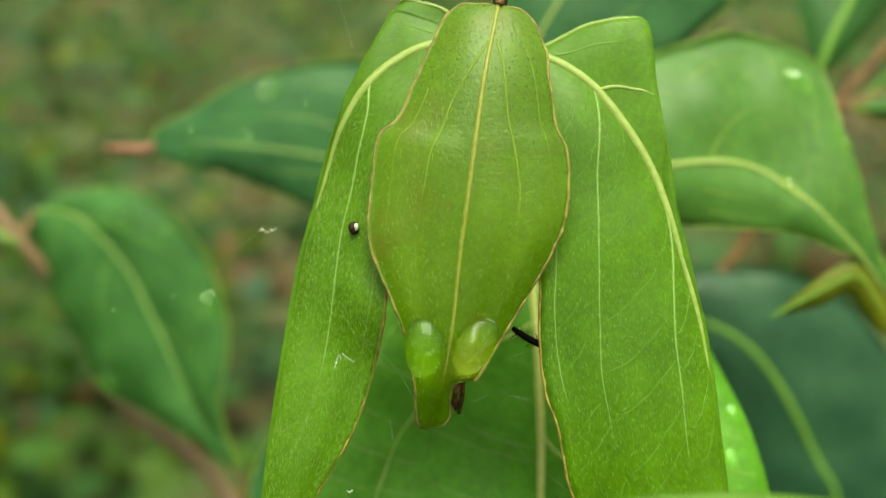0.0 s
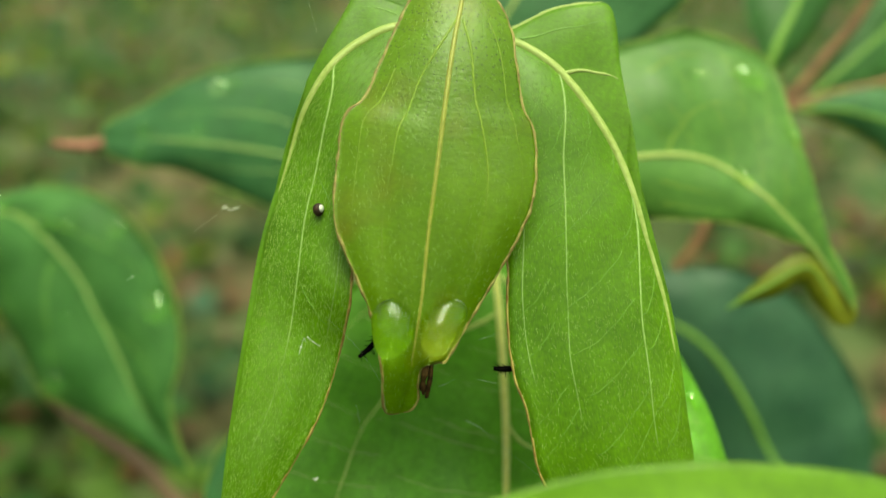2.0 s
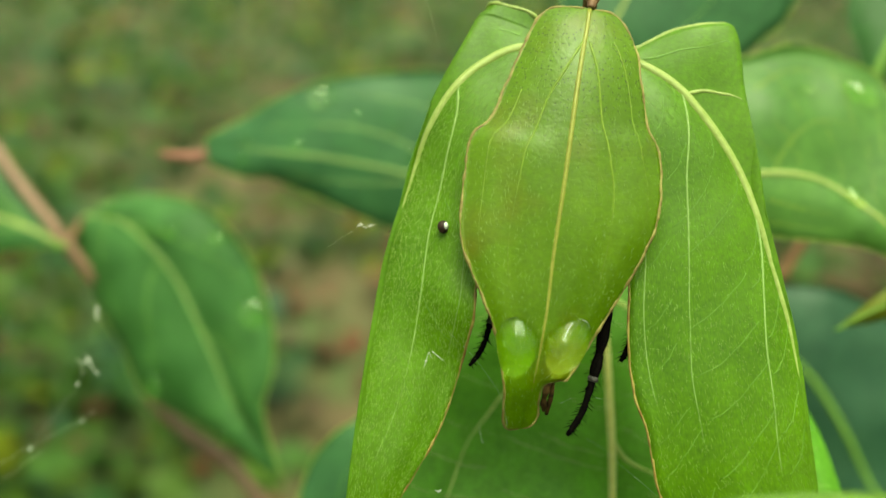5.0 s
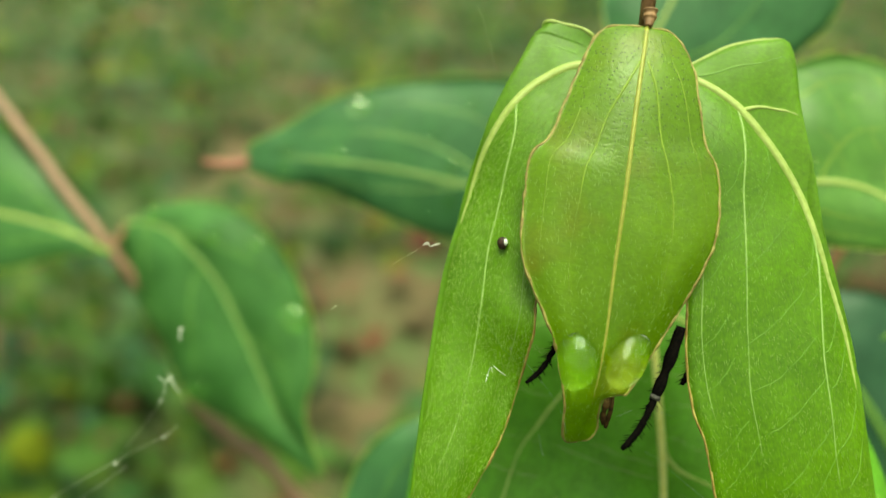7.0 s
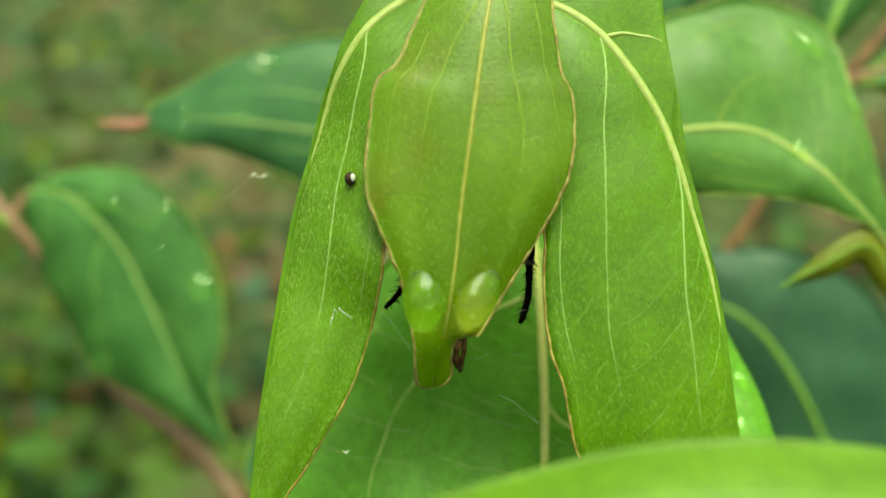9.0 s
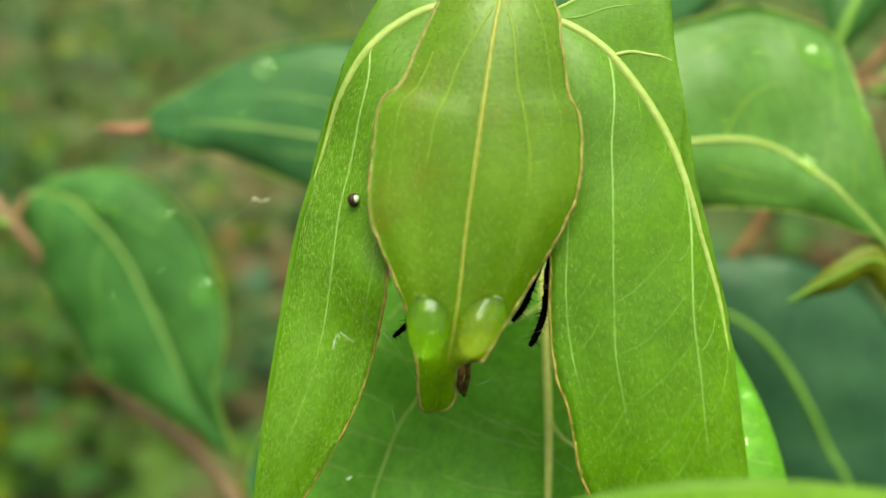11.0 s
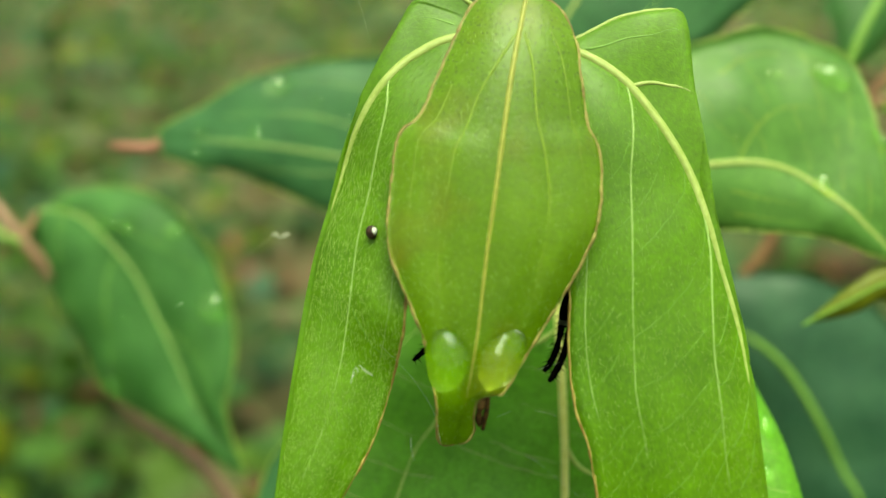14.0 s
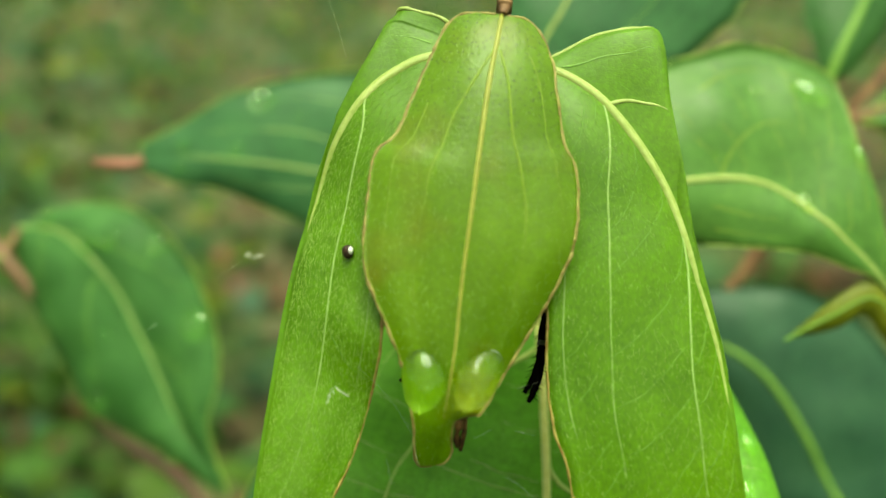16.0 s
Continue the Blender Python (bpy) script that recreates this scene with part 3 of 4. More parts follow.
side_shoot = empty_at("side_stem", from_world(-0.08, 0.34, 0.0), "pinkish-brown woody stem with a leaf node", "stem")
tube("stem", [from_world(-0.08, 0.34, -0.02), from_world(-0.06, 0.33, 0.35)] + [(-46.8, 231.0, -101.4), (-63.0, 227.9, -74.5), (-73.9, 226.3, -61.4), (-87.5, 225.6, -51.0), (-96.9, 225.1, -42.7), (-100.9, 223.7, -29.9), (-108.7, 221.1, -13.2), (-117.7, 212.4, 3.2), (-133.7, 212.4, 23.1), (-151.3, 213.4, 45.1), (-176.7, 214.9, 75.1)],
     [3.0, 2.6, 2.3, 2.2, 2.1, 2.0, 1.8, 1.6], PINK_STEM, side_shoot, n=110, sides=10, wobble=0.4)
tube("petiole", [(-117.7, 212.4, 3.2), (-116.1, 213.4, 5.6), (-115.4, 216.8, 10.5)], [1.3, 0.9, 0.7], BARK, side_shoot, n=12)
tube("petiole", [(-117.7, 212.4, 3.2), (-118.0, 211.4, 2.0), (-119.9, 211.3, 3.1)], [1.3, 1.0, 0.9], VEIN_GREEN, side_shoot, n=12)

# ---- the hanging leaves ----
HANG = "leaves hanging from the shoot tip"
FRONT_G = [
    [(7.1, 98.2, 31.3), (1.4, 98.8, 31.1), (-1.9, 97.9, 25.0), (-5.4, 96.4, 16.9), (-8.1, 95.6, 13.9), (-9.0, 95.0, 7.1), (-9.0, 94.4, 0.8), (-6.6, 94.0, -5.6), (-4.7, 94.2, -10.5), (-3.5, 95.4, -17.5), (-3.2, 98.4, -22.7), (-1.1, 98.8, -23.0)],
    [(7.1, 98.2, 31.3), (6.4, 96.6, 27.8), (5.6, 95.2, 24.0), (4.8, 93.9, 19.4), (4.1, 93.1, 14.4), (3.1, 92.7, 6.9), (2.1, 92.8, -0.6), (1.3, 93.3, -8.2), (0.1, 94.3, -15.9), (-1.1, 98.8, -23.0)],
    [(7.1, 98.2, 31.3), (11.0, 98.8, 30.2), (12.9, 97.9, 26.0), (13.5, 96.9, 20.8), (14.1, 96.2, 15.8), (15.4, 95.6, 12.6), (15.6, 95.0, 7.1), (14.6, 94.6, 2.2), (11.9, 94.4, -3.3), (8.4, 94.6, -9.0), (4.6, 95.0, -15.6), (3.4, 95.0, -16.2), (1.2, 95.4, -17.1), (0.9, 97.6, -21.1), (0.2, 98.3, -22.5), (-1.1, 98.8, -23.0)]]
FRONT_BLADE, front_leaf = make_leaf("hanging_leaf", "young olive-green leaf with rusty margin and eaten tip", FRONT_G,
    1, YOUNG, rim=TAN, rib=0.36, group=HANG, rib_material=OCHRE, quilt=(0.25, 2.0), bulge=0.75, wave=0.4, nu=120, nv=22, seed=1, rim_r=0.23, fuzz=1500,
    veins=[([(0.104, -0.033), (0.204, -0.250), (0.275, -0.383), (0.358, -0.417), (0.438, -0.433), (0.529, -0.467), (0.633, -0.517), (0.733, -0.600)], 0.2),
           ([(0.104, 0.100), (0.179, 0.267), (0.246, 0.333), (0.338, 0.400), (0.429, 0.483), (0.496, 0.517), (0.567, 0.567), (0.646, 0.633), (0.721, 0.650)], 0.2),
           ([(0.263, -0.750), (0.371, -0.783), (0.454, -0.783), (0.562, -0.800), (0.650, -0.833)], 0.1),
           ([(0.117, 0.583), (0.192, 0.733), (0.271, 0.783), (0.358, 0.783), (0.421, 0.833), (0.475, 0.867), (0.546, 0.867), (0.592, 0.867)], 0.1)],
    vein_material=VEIN_SOFT)

LEFT_G = [
    [(4.7, 104.0, 27.2), (0.5, 103.5, 32.0), (-3.0, 103.5, 33.3), (-5.9, 104.5, 33.6), (-5.0, 109.0, 30.6), (-7.0, 113.0, 20.1), (-10.2, 112.0, 3.4), (-13.0, 108.0, -12.6), (-16.8, 102.0, -27.0), (-24.0, 96.9, -41.8)],
    [(4.7, 103.6, 27.1), (0.8, 103.3, 29.6), (-3.3, 103.0, 31.2), (-6.9, 103.4, 31.9), (-9.3, 103.3, 27.8), (-11.7, 102.8, 22.6), (-13.8, 102.6, 17.1), (-15.3, 103.5, 11.1), (-17.4, 103.2, 3.1), (-19.4, 102.3, -5.9), (-21.0, 100.6, -17.6), (-22.4, 98.3, -28.7), (-24.0, 96.9, -41.8)],
    [(4.6, 103.0, 26.9), (-1.4, 101.8, 27.2), (-6.3, 101.6, 25.0), (-10.0, 101.4, 21.7), (-12.9, 102.0, 17.0), (-15.2, 102.8, 11.4), (-17.5, 102.4, 3.1), (-19.5, 101.4, -5.9), (-21.1, 99.6, -17.5), (-22.5, 97.4, -27.9), (-24.0, 96.9, -41.8)],
    [(4.6, 103.0, 26.9), (1.6, 100.5, 21.5), (-2.8, 98.8, 13.9), (-5.7, 97.5, 4.4), (-7.0, 96.9, -4.2), (-7.3, 96.5, -8.5), (-9.0, 99.4, -15.6), (-11.4, 98.7, -23.0), (-14.4, 98.1, -28.5), (-18.3, 97.6, -34.8), (-21.7, 97.2, -39.3), (-24.0, 96.9, -41.8)]]
LEFT_BLADE, left_leaf = make_leaf("hanging_leaf", "soft green leaf folded along its pale midrib, hanging", LEFT_G,
    2, SIDE, rim=RUST, rib=0.82, group=HANG, quilt=(0.4, 2.2), bulge=0.8, wave=0.6, nu=90, nv=18, seed=2, rim_r=0.18, rim_low=VEIN, fuzz=8000, rib_to=0.46,
    veins=[([(0.196, 0.050), (0.221, 0.267), (0.263, 0.383), (0.342, 0.467), (0.408, 0.467), (0.471, 0.483), (0.550, 0.517), (0.642, 0.517), (0.708, 0.500), (0.783, 0.450), (0.854, 0.300)], 0.2),
           ([(0.371, 0.817), (0.442, 0.850), (0.517, 0.850), (0.613, 0.850), (0.700, 0.817)], 0.08),
           ([(0.075, -0.533), (0.108, -0.650), (0.142, -0.617)], 0.2, VEIN_GREEN)],
    cross=6, cross_range=((0.5, 0.95),), net_material=VEIN_FAINT, vein_material=VEIN_WHITE)

RIGHT_G = [
    [(11.3, 104.0, 26.6), (14.2, 103.6, 27.7), (19.5, 103.4, 30.2), (24.1, 103.4, 31.1), (27.2, 104.5, 31.2), (26.6, 108.0, 29.5), (25.7, 112.0, 19.9), (26.9, 112.0, 3.4), (29.1, 108.0, -12.6), (32.7, 102.0, -27.0), (37.2, 96.0, -45.9)],
    [(11.3, 103.6, 26.5), (14.1, 103.2, 27.3), (19.4, 102.9, 29.6), (23.9, 102.6, 30.5), (27.3, 102.8, 30.2), (28.3, 102.3, 23.4), (28.9, 101.6, 16.5), (28.4, 101.2, 9.7), (29.2, 100.6, 3.0), (31.3, 100.1, -5.2), (32.8, 99.7, -12.0), (33.9, 98.8, -21.6), (35.2, 98.1, -30.8), (37.2, 96.0, -45.9)],
    [(11.2, 103.0, 26.3), (14.0, 102.2, 25.4), (17.3, 101.8, 23.6), (20.6, 101.3, 20.7), (24.8, 100.7, 14.9), (27.7, 100.2, 9.5), (29.8, 99.5, 3.0), (32.0, 99.0, -5.2), (33.5, 98.6, -11.9), (34.6, 97.6, -21.5), (35.9, 97.0, -30.6), (37.2, 96.0, -45.9)],
    [(11.2, 103.0, 26.3), (11.2, 101.0, 17.9), (11.6, 100.0, 10.4), (12.1, 99.0, 3.0), (12.4, 98.2, -4.3), (12.3, 97.6, -11.4), (12.9, 97.0, -17.8), (14.6, 96.5, -23.0), (15.6, 96.0, -28.9), (17.0, 95.8, -32.4), (20.8, 95.5, -37.9), (29.3, 95.5, -43.5), (37.2, 96.0, -45.9)]]
RIGHT_BLADE, right_leaf = make_leaf("hanging_leaf", "broad soft green leaf folded over its pale midrib", RIGHT_G,
    2, SIDE, rim=RUST, rib=0.82, group=HANG, quilt=(0.4, 2.2), bulge=1.4, wave=0.6, nu=90, nv=18, seed=3, rim_r=0.18, rim_low=VEIN, fuzz=3000, rib_to=0.68,
    veins=[([(0.129, 0.033), (0.171, 0.217), (0.242, 0.467), (0.325, 0.583), (0.404, 0.633), (0.487, 0.667), (0.571, 0.717), (0.637, 0.717), (0.713, 0.733)], 0.2),
           ([(0.358, 0.017), (0.408, 0.083), (0.479, 0.200), (0.558, 0.283), (0.654, 0.300), (0.738, 0.333), (0.787, 0.350)], 0.2),
           ([(0.321, 0.867), (0.392, 0.900), (0.458, 0.900), (0.546, 0.900), (0.608, 0.933), (0.667, 0.950)], 0.1),
           ([(0.133, 0.000), (0.154, -0.167), (0.188, -0.300), (0.225, -0.483), (0.254, -0.633)], 0.36, VEIN),
           ([(0.046, -0.267), (0.096, -0.533), (0.138, -0.633), (0.192, -0.800)], 0.2, VEIN_GREEN)],
    cross=11, cross_range=((0.28, 0.68), (0.72, 0.95), (0.02, 0.28)), net_material=VEIN_FAINT, vein_material=VEIN_WHITE)

BEHIND_G = [
    [(15.0, 135.0, 1.1), (1.6, 135.0, -1.4), (-12.0, 131.0, -10.0), (-21.2, 128.5, -20.3), (-23.5, 127.0, -28.0), (-25.0, 124.0, -36.0), (-25.5, 119.0, -46.0), (-18.0, 113.0, -59.0), (9.4, 110.0, -69.6)],
    [(15.0, 135.0, 1.1), (15.7, 130.0, -11.4), (15.8, 125.5, -23.9), (15.2, 119.5, -38.8), (13.5, 114.0, -53.6), (9.4, 110.0, -69.6)],
    [(15.0, 135.0, 1.1), (29.4, 135.0, -0.9), (38.5, 132.0, -7.7), (44.6, 130.0, -15.9), (48.4, 127.5, -24.3), (50.4, 123.0, -32.5), (51.1, 120.0, -39.0), (50.5, 117.0, -48.2), (38.4, 112.0, -61.0), (9.4, 110.0, -69.6)]]
BEHIND_BLADE, behind_leaf = make_leaf("broad_leaf", "broad green leaf with bright yellow midrib and drops", BEHIND_G,
    1, BACK, rib_material=VEIN_STRONG, rib=0.85, bulge=1.0, wave=1.0, nu=70, nv=12, seed=4, group="older leaves behind",
    veins=[([(0.185, 0.000), (0.229, -0.133), (0.267, -0.267), (0.325, -0.400), (0.408, -0.500), (0.454, -0.567), (0.504, -0.600), (0.567, -0.633), (0.640, -0.645), (0.720, -0.630)], 0.42),
           ([(0.090, -0.020), (0.160, -0.420), (0.230, -0.720), (0.288, -0.800), (0.342, -0.767), (0.420, -0.790), (0.500, -0.815)], 0.3),
           ([(0.425, 0.000), (0.438, 0.017), (0.454, 0.033), (0.471, 0.067), (0.483, 0.117), (0.512, 0.250), (0.583, 0.350)], 0.42),
           ([(0.104, 0.050), (0.217, 0.383), (0.317, 0.617), (0.412, 0.750), (0.508, 0.767)], 0.52)],
    cross=12, cross_range=((-0.9, -0.45), (-0.45, -0.03), (0.03, 0.5), (0.5, 0.95)), vein_material=VEIN_PALE, net_material=VEIN)

# ---- older leaves further back ----
OLD = "older leaves behind"
POINTED_G = [
    [(3.0, 196.1, 18.5), (6.5, 196.9, 33.8), (2.8, 197.6, 44.9), (-6.1, 197.2, 48.9), (-26.7, 196.5, 48.5), (-42.9, 196.5, 45.9), (-53.3, 196.7, 42.2), (-65.0, 196.5, 35.3), (-73.4, 196.3, 30.6), (-74.2, 196.4, 27.1)],
    [(3.0, 196.1, 18.5), (-5.8, 194.8, 19.1), (-16.0, 194.5, 20.5), (-35.0, 194.2, 24.2), (-49.6, 194.2, 26.1), (-64.7, 195.7, 27.4), (-74.2, 196.4, 27.1)],
    [(3.0, 196.1, 18.5), (-1.1, 198.3, 6.6), (-9.9, 199.0, 3.1), (-20.3, 198.6, 5.6), (-30.7, 198.2, 9.2), (-42.6, 197.7, 14.2), (-56.7, 197.1, 19.8), (-64.8, 196.8, 20.5), (-73.3, 196.5, 23.7), (-74.2, 196.4, 27.1)]]
POINTED_BLADE, pointed_leaf = make_leaf("pointed_leaf", "dull green leaf with raindrops and a red drip tip", POINTED_G,
    1, BLUISH, rim=RIM, rib=0.6, rib_material=VEIN_WHITE, group=OLD, seed=5, wave=0.8, rim_r=0.25,
    veins=[([(0.208, -0.083), (0.308, -0.183), (0.429, -0.283), (0.537, -0.350), (0.637, -0.383), (0.771, -0.433), (0.875, -0.383)], 0.35),
           ([(0.229, 0.000), (0.308, 0.083), (0.429, 0.267), (0.579, 0.450), (0.688, 0.567), (0.817, 0.517)], 0.25),
           ([(0.275, -0.500), (0.371, -0.600), (0.483, -0.667), (0.592, -0.750), (0.692, -0.750)], 0.2)], vein_material=VEIN_WHITE)
tube("drip_tip", [(-73.8, 196.4, 26.6), (-76.7, 196.3, 25.4), (-81.9, 196.1, 25.6), (-86.1, 196.0, 26.0)], [1.2, 1.5, 1.2, 0.6], RED_STALK, pointed_leaf, "reddish stub of the leaf tip", n=16)

DROOP_G = [
    [(-115.7, 217.3, 10.7), (-108.1, 218.0, 15.6), (-94.4, 216.9, 17.5), (-81.7, 213.4, 14.6), (-70.4, 207.9, 6.8), (-61.4, 203.5, -5.4), (-56.8, 200.9, -17.3), (-56.0, 199.2, -29.0), (-58.2, 199.3, -37.7), (-56.7, 198.5, -46.7), (-52.5, 197.9, -57.0)],
    [(-115.2, 216.3, 10.7), (-110.2, 215.5, 11.0), (-101.3, 213.9, 8.3), (-88.2, 209.5, -2.8), (-77.3, 206.3, -19.6), (-68.3, 202.9, -37.4), (-59.9, 200.5, -48.7), (-52.5, 197.9, -57.0)],
    [(-115.7, 217.3, 10.7), (-117.7, 218.4, 3.3), (-111.2, 217.0, -13.0), (-102.8, 215.5, -25.7), (-96.4, 213.0, -37.3), (-81.9, 207.6, -43.9), (-68.2, 203.2, -49.5), (-58.3, 200.6, -55.4), (-52.5, 197.9, -57.0)]]
DROOP_BLADE, droop_leaf = make_leaf("drooping_leaf", "glossy green drooping leaf with raindrops", DROOP_G,
    1, MATURE, rim=RIM, rib=0.65, rib_material=VEIN_WHITE, group=OLD, seed=6, bulge=2.2, wave=1.2, rim_r=0.2,
    veins=[([(0.125, -0.067), (0.246, -0.267), (0.383, -0.500), (0.454, -0.650), (0.537, -0.767), (0.621, -0.783)], 0.22),
           ([(0.304, 0.017), (0.321, 0.217), (0.379, 0.400), (0.467, 0.583), (0.554, 0.717)], 0.25),
           ([(0.533, 0.000), (0.667, -0.333), (0.754, -0.483), (0.833, -0.550)], 0.2),
           ([(0.083, 0.083), (0.154, 0.500), (0.267, 0.767), (0.392, 0.883)], 0.2)], vein_material=VEIN_GREEN)

make_leaf("stem_leaf", "green leaf with yellow midrib on the woody stem", [
    [(-118.0, 211.4, 2.3), (-125.5, 213.0, 12.0), (-142.0, 215.0, 29.9), (-152.5, 215.5, 39.7), (-169.7, 215.7, 47.9), (-189.3, 215.3, 36.9), (-199.0, 213.4, 17.7)],
    [(-118.0, 211.4, 2.3), (-124.4, 211.1, 5.6), (-134.1, 210.7, 9.3), (-148.5, 210.2, 12.6), (-173.9, 211.2, 16.6), (-199.0, 213.4, 17.7)],
    [(-118.0, 211.4, 2.3), (-131.8, 210.0, 0.2), (-147.0, 208.5, -3.3), (-166.7, 208.9, -2.6), (-185.1, 211.1, 5.5), (-199.0, 213.4, 17.7)]],
    1, MATURE, rim=RIM, rib=0.9, group=OLD, seed=7, wave=1.0, rim_r=0.2,
    veins=[([(0.1, -0.03), (0.3, -0.45), (0.6, -0.5)], 0.3), ([(0.1, 0.03), (0.3, 0.45), (0.6, 0.5)], 0.3)], vein_material=VEIN_GREEN)

LIGHT_G = [
    [(32.0, 142.0, 13.7), (32.6, 147.0, 27.2), (40.4, 150.0, 37.7), (49.6, 151.0, 41.0), (57.8, 152.0, 43.2), (67.8, 152.0, 40.4), (74.5, 152.0, 35.9), (76.7, 147.0, 23.0), (80.0, 146.0, 10.7), (82.0, 145.0, 0.7), (85.4, 144.0, -7.0), (87.0, 143.5, -14.0)],
    [(31.8, 141.0, 13.6), (42.1, 142.5, 15.5), (52.5, 143.8, 16.4), (60.4, 144.8, 14.5), (67.9, 142.3, 9.0), (71.9, 142.6, 5.1), (78.3, 143.3, -1.2), (87.0, 143.5, -14.0)],
    [(32.0, 142.0, 13.7), (36.7, 144.0, 7.0), (44.4, 145.0, 4.6), (57.0, 142.6, 4.0), (65.7, 142.6, 2.8), (72.6, 142.7, 0.1), (77.5, 143.4, -1.7), (82.4, 143.7, -7.7), (87.0, 143.5, -14.0)]]
LIGHT_BLADE, light_leaf = make_leaf("arching_leaf", "light green arching leaf with yellow midrib and raindrops", LIGHT_G,
    1, PALE, rim=RIM, rib=0.75, group=OLD, seed=8, bulge=1.5, wave=1.0, rim_r=0.2,
    veins=[([(0.267, 0.000), (0.321, -0.217), (0.375, -0.350), (0.433, -0.433), (0.496, -0.483)], 0.22),
           ([(0.287, -0.683), (0.333, -0.767), (0.367, -0.783), (0.425, -0.800), (0.487, -0.833)], 0.18),
           ([(0.267, 0.417), (0.371, 0.533), (0.479, 0.533)], 0.15), ([(0.300, 0.767), (0.396, 0.817), (0.496, 0.800)], 0.13)],
    cross=8, cross_range=((-0.9, -0.4), (-0.4, -0.05)), vein_material=VEIN_SOFT)

make_leaf("curled_leaf", "curled olive-green leaf tip seen from below", [
    [(62.7, 146.6, -13.0), (70.7, 144.9, -5.6), (78.6, 144.8, -1.6), (84.3, 145.0, -7.2), (87.7, 144.9, -13.4), (86.5, 145.1, -16.7)],
    [(62.3, 145.6, -13.0), (69.7, 144.0, -8.6), (77.2, 143.5, -5.2), (81.6, 143.8, -10.2), (86.5, 145.1, -16.7)],
    [(62.7, 146.6, -13.0), (71.5, 145.5, -10.9), (76.7, 145.6, -8.4), (79.4, 145.5, -11.9), (83.2, 145.3, -16.1), (86.5, 145.1, -16.7)]],
    1, OLIVE, rib=0.3, group=OLD, seed=9, bulge=1.0, nu=40, rib_material=VEIN_GREEN)

make_leaf("rounded_leaf", "dark bluish-green rounded leaf low behind the others", [
    [(-8.0, 172.0, -85.0), (-30.0, 171.0, -72.0), (-42.0, 170.0, -57.0), (-41.5, 170.0, -48.0), (-38.0, 170.0, -41.8), (-33.0, 170.0, -37.4), (-25.5, 171.0, -34.2), (-17.0, 172.0, -34.5)],
    [(-8.0, 172.0, -85.0), (-17.0, 169.0, -66.0), (-21.0, 168.0, -50.0), (-20.0, 169.0, -41.0), (-17.0, 172.0, -34.5)],
    [(-8.0, 172.0, -85.0), (2.0, 171.0, -66.0), (0.0, 170.0, -52.0), (-7.0, 170.0, -41.0), (-17.0, 172.0, -34.5)]],
    1, BLUISH, rim=RIM, rib=0.7, group=OLD, seed=16, bulge=1.5, wave=1.0, rim_r=0.2, rib_material=VEIN_GREEN,
    veins=[([(0.15, -0.05), (0.35, -0.5), (0.6, -0.62), (0.85, -0.4)], 0.3)], vein_material=VEIN_GREEN)

make_leaf("dark_leaf", "dark bluish-green leaf with pale midrib", [
    [(58.3, 200.0, -15.3), (66.3, 202.0, -6.8), (77.1, 203.0, -4.9), (92.1, 203.0, -6.1), (107.0, 203.0, -13.6), (116.6, 202.0, -25.4), (125.2, 201.0, -42.8), (126.1, 200.0, -67.6), (120.2, 200.0, -91.2), (109.9, 200.0, -104.4)],
    [(57.7, 198.0, -15.2), (66.5, 198.0, -18.5), (75.0, 197.5, -22.5), (82.3, 197.5, -29.2), (89.6, 197.5, -40.6), (97.1, 198.0, -55.3), (101.8, 198.0, -65.5), (109.9, 200.0, -104.4)],
    [(58.3, 200.0, -15.3), (61.9, 202.0, -31.1), (69.7, 203.0, -47.7), (78.6, 203.0, -64.1), (88.7, 202.0, -80.2), (98.6, 201.0, -94.6), (109.9, 200.0, -104.4)]],
    1, DEEP, rib=1.0, group=OLD, seed=10, bulge=1.5, wave=1.0, rib_material=VEIN_GREEN)

make_leaf("upper_leaf", "dark green leaf with pale veins above", [
    [(16.6, 160.0, 35.5), (13.2, 162.0, 49.0), (12.7, 163.0, 60.1), (21.3, 164.0, 73.8), (40.8, 165.0, 82.7)],
    [(16.6, 160.0, 35.5), (20.4, 160.0, 45.2), (24.3, 160.0, 52.0), (30.5, 162.0, 63.9), (40.8, 165.0, 82.7)],
    [(16.6, 160.0, 35.5), (33.1, 163.0, 37.9), (47.8, 164.0, 41.8), (55.4, 165.0, 47.3), (61.5, 165.0, 53.0), (63.9, 165.0, 62.1), (54.2, 165.0, 75.5), (40.8, 165.0, 82.7)]],
    1, BLUISH, rib=0.5, group=OLD, seed=11, rim=RIM, rim_r=0.2,
    veins=[([(0.1, 0.05), (0.25, 0.4), (0.45, 0.5), (0.7, 0.45)], 0.3), ([(0.1, 0.1), (0.2, 0.7), (0.4, 0.8)], 0.25)], vein_material=VEIN_GREEN)

make_leaf("upper_leaf", "dark green leaf with a wide pale midrib", [
    [(90.7, 186.0, 41.2), (88.6, 188.0, 52.7), (86.8, 189.0, 61.4), (90.4, 190.0, 74.3), (110.0, 190.0, 84.1)],
    [(90.7, 186.0, 41.2), (91.6, 185.0, 45.4), (94.4, 185.0, 52.2), (98.8, 186.0, 60.4), (110.0, 190.0, 84.1)],
    [(90.7, 186.0, 41.2), (99.1, 188.0, 47.9), (107.3, 189.0, 57.9), (114.2, 190.0, 70.1), (110.0, 190.0, 84.1)]],
    1, MATURE, rib=1.2, group=OLD, seed=12, rib_material=VEIN_GREEN, nu=36)

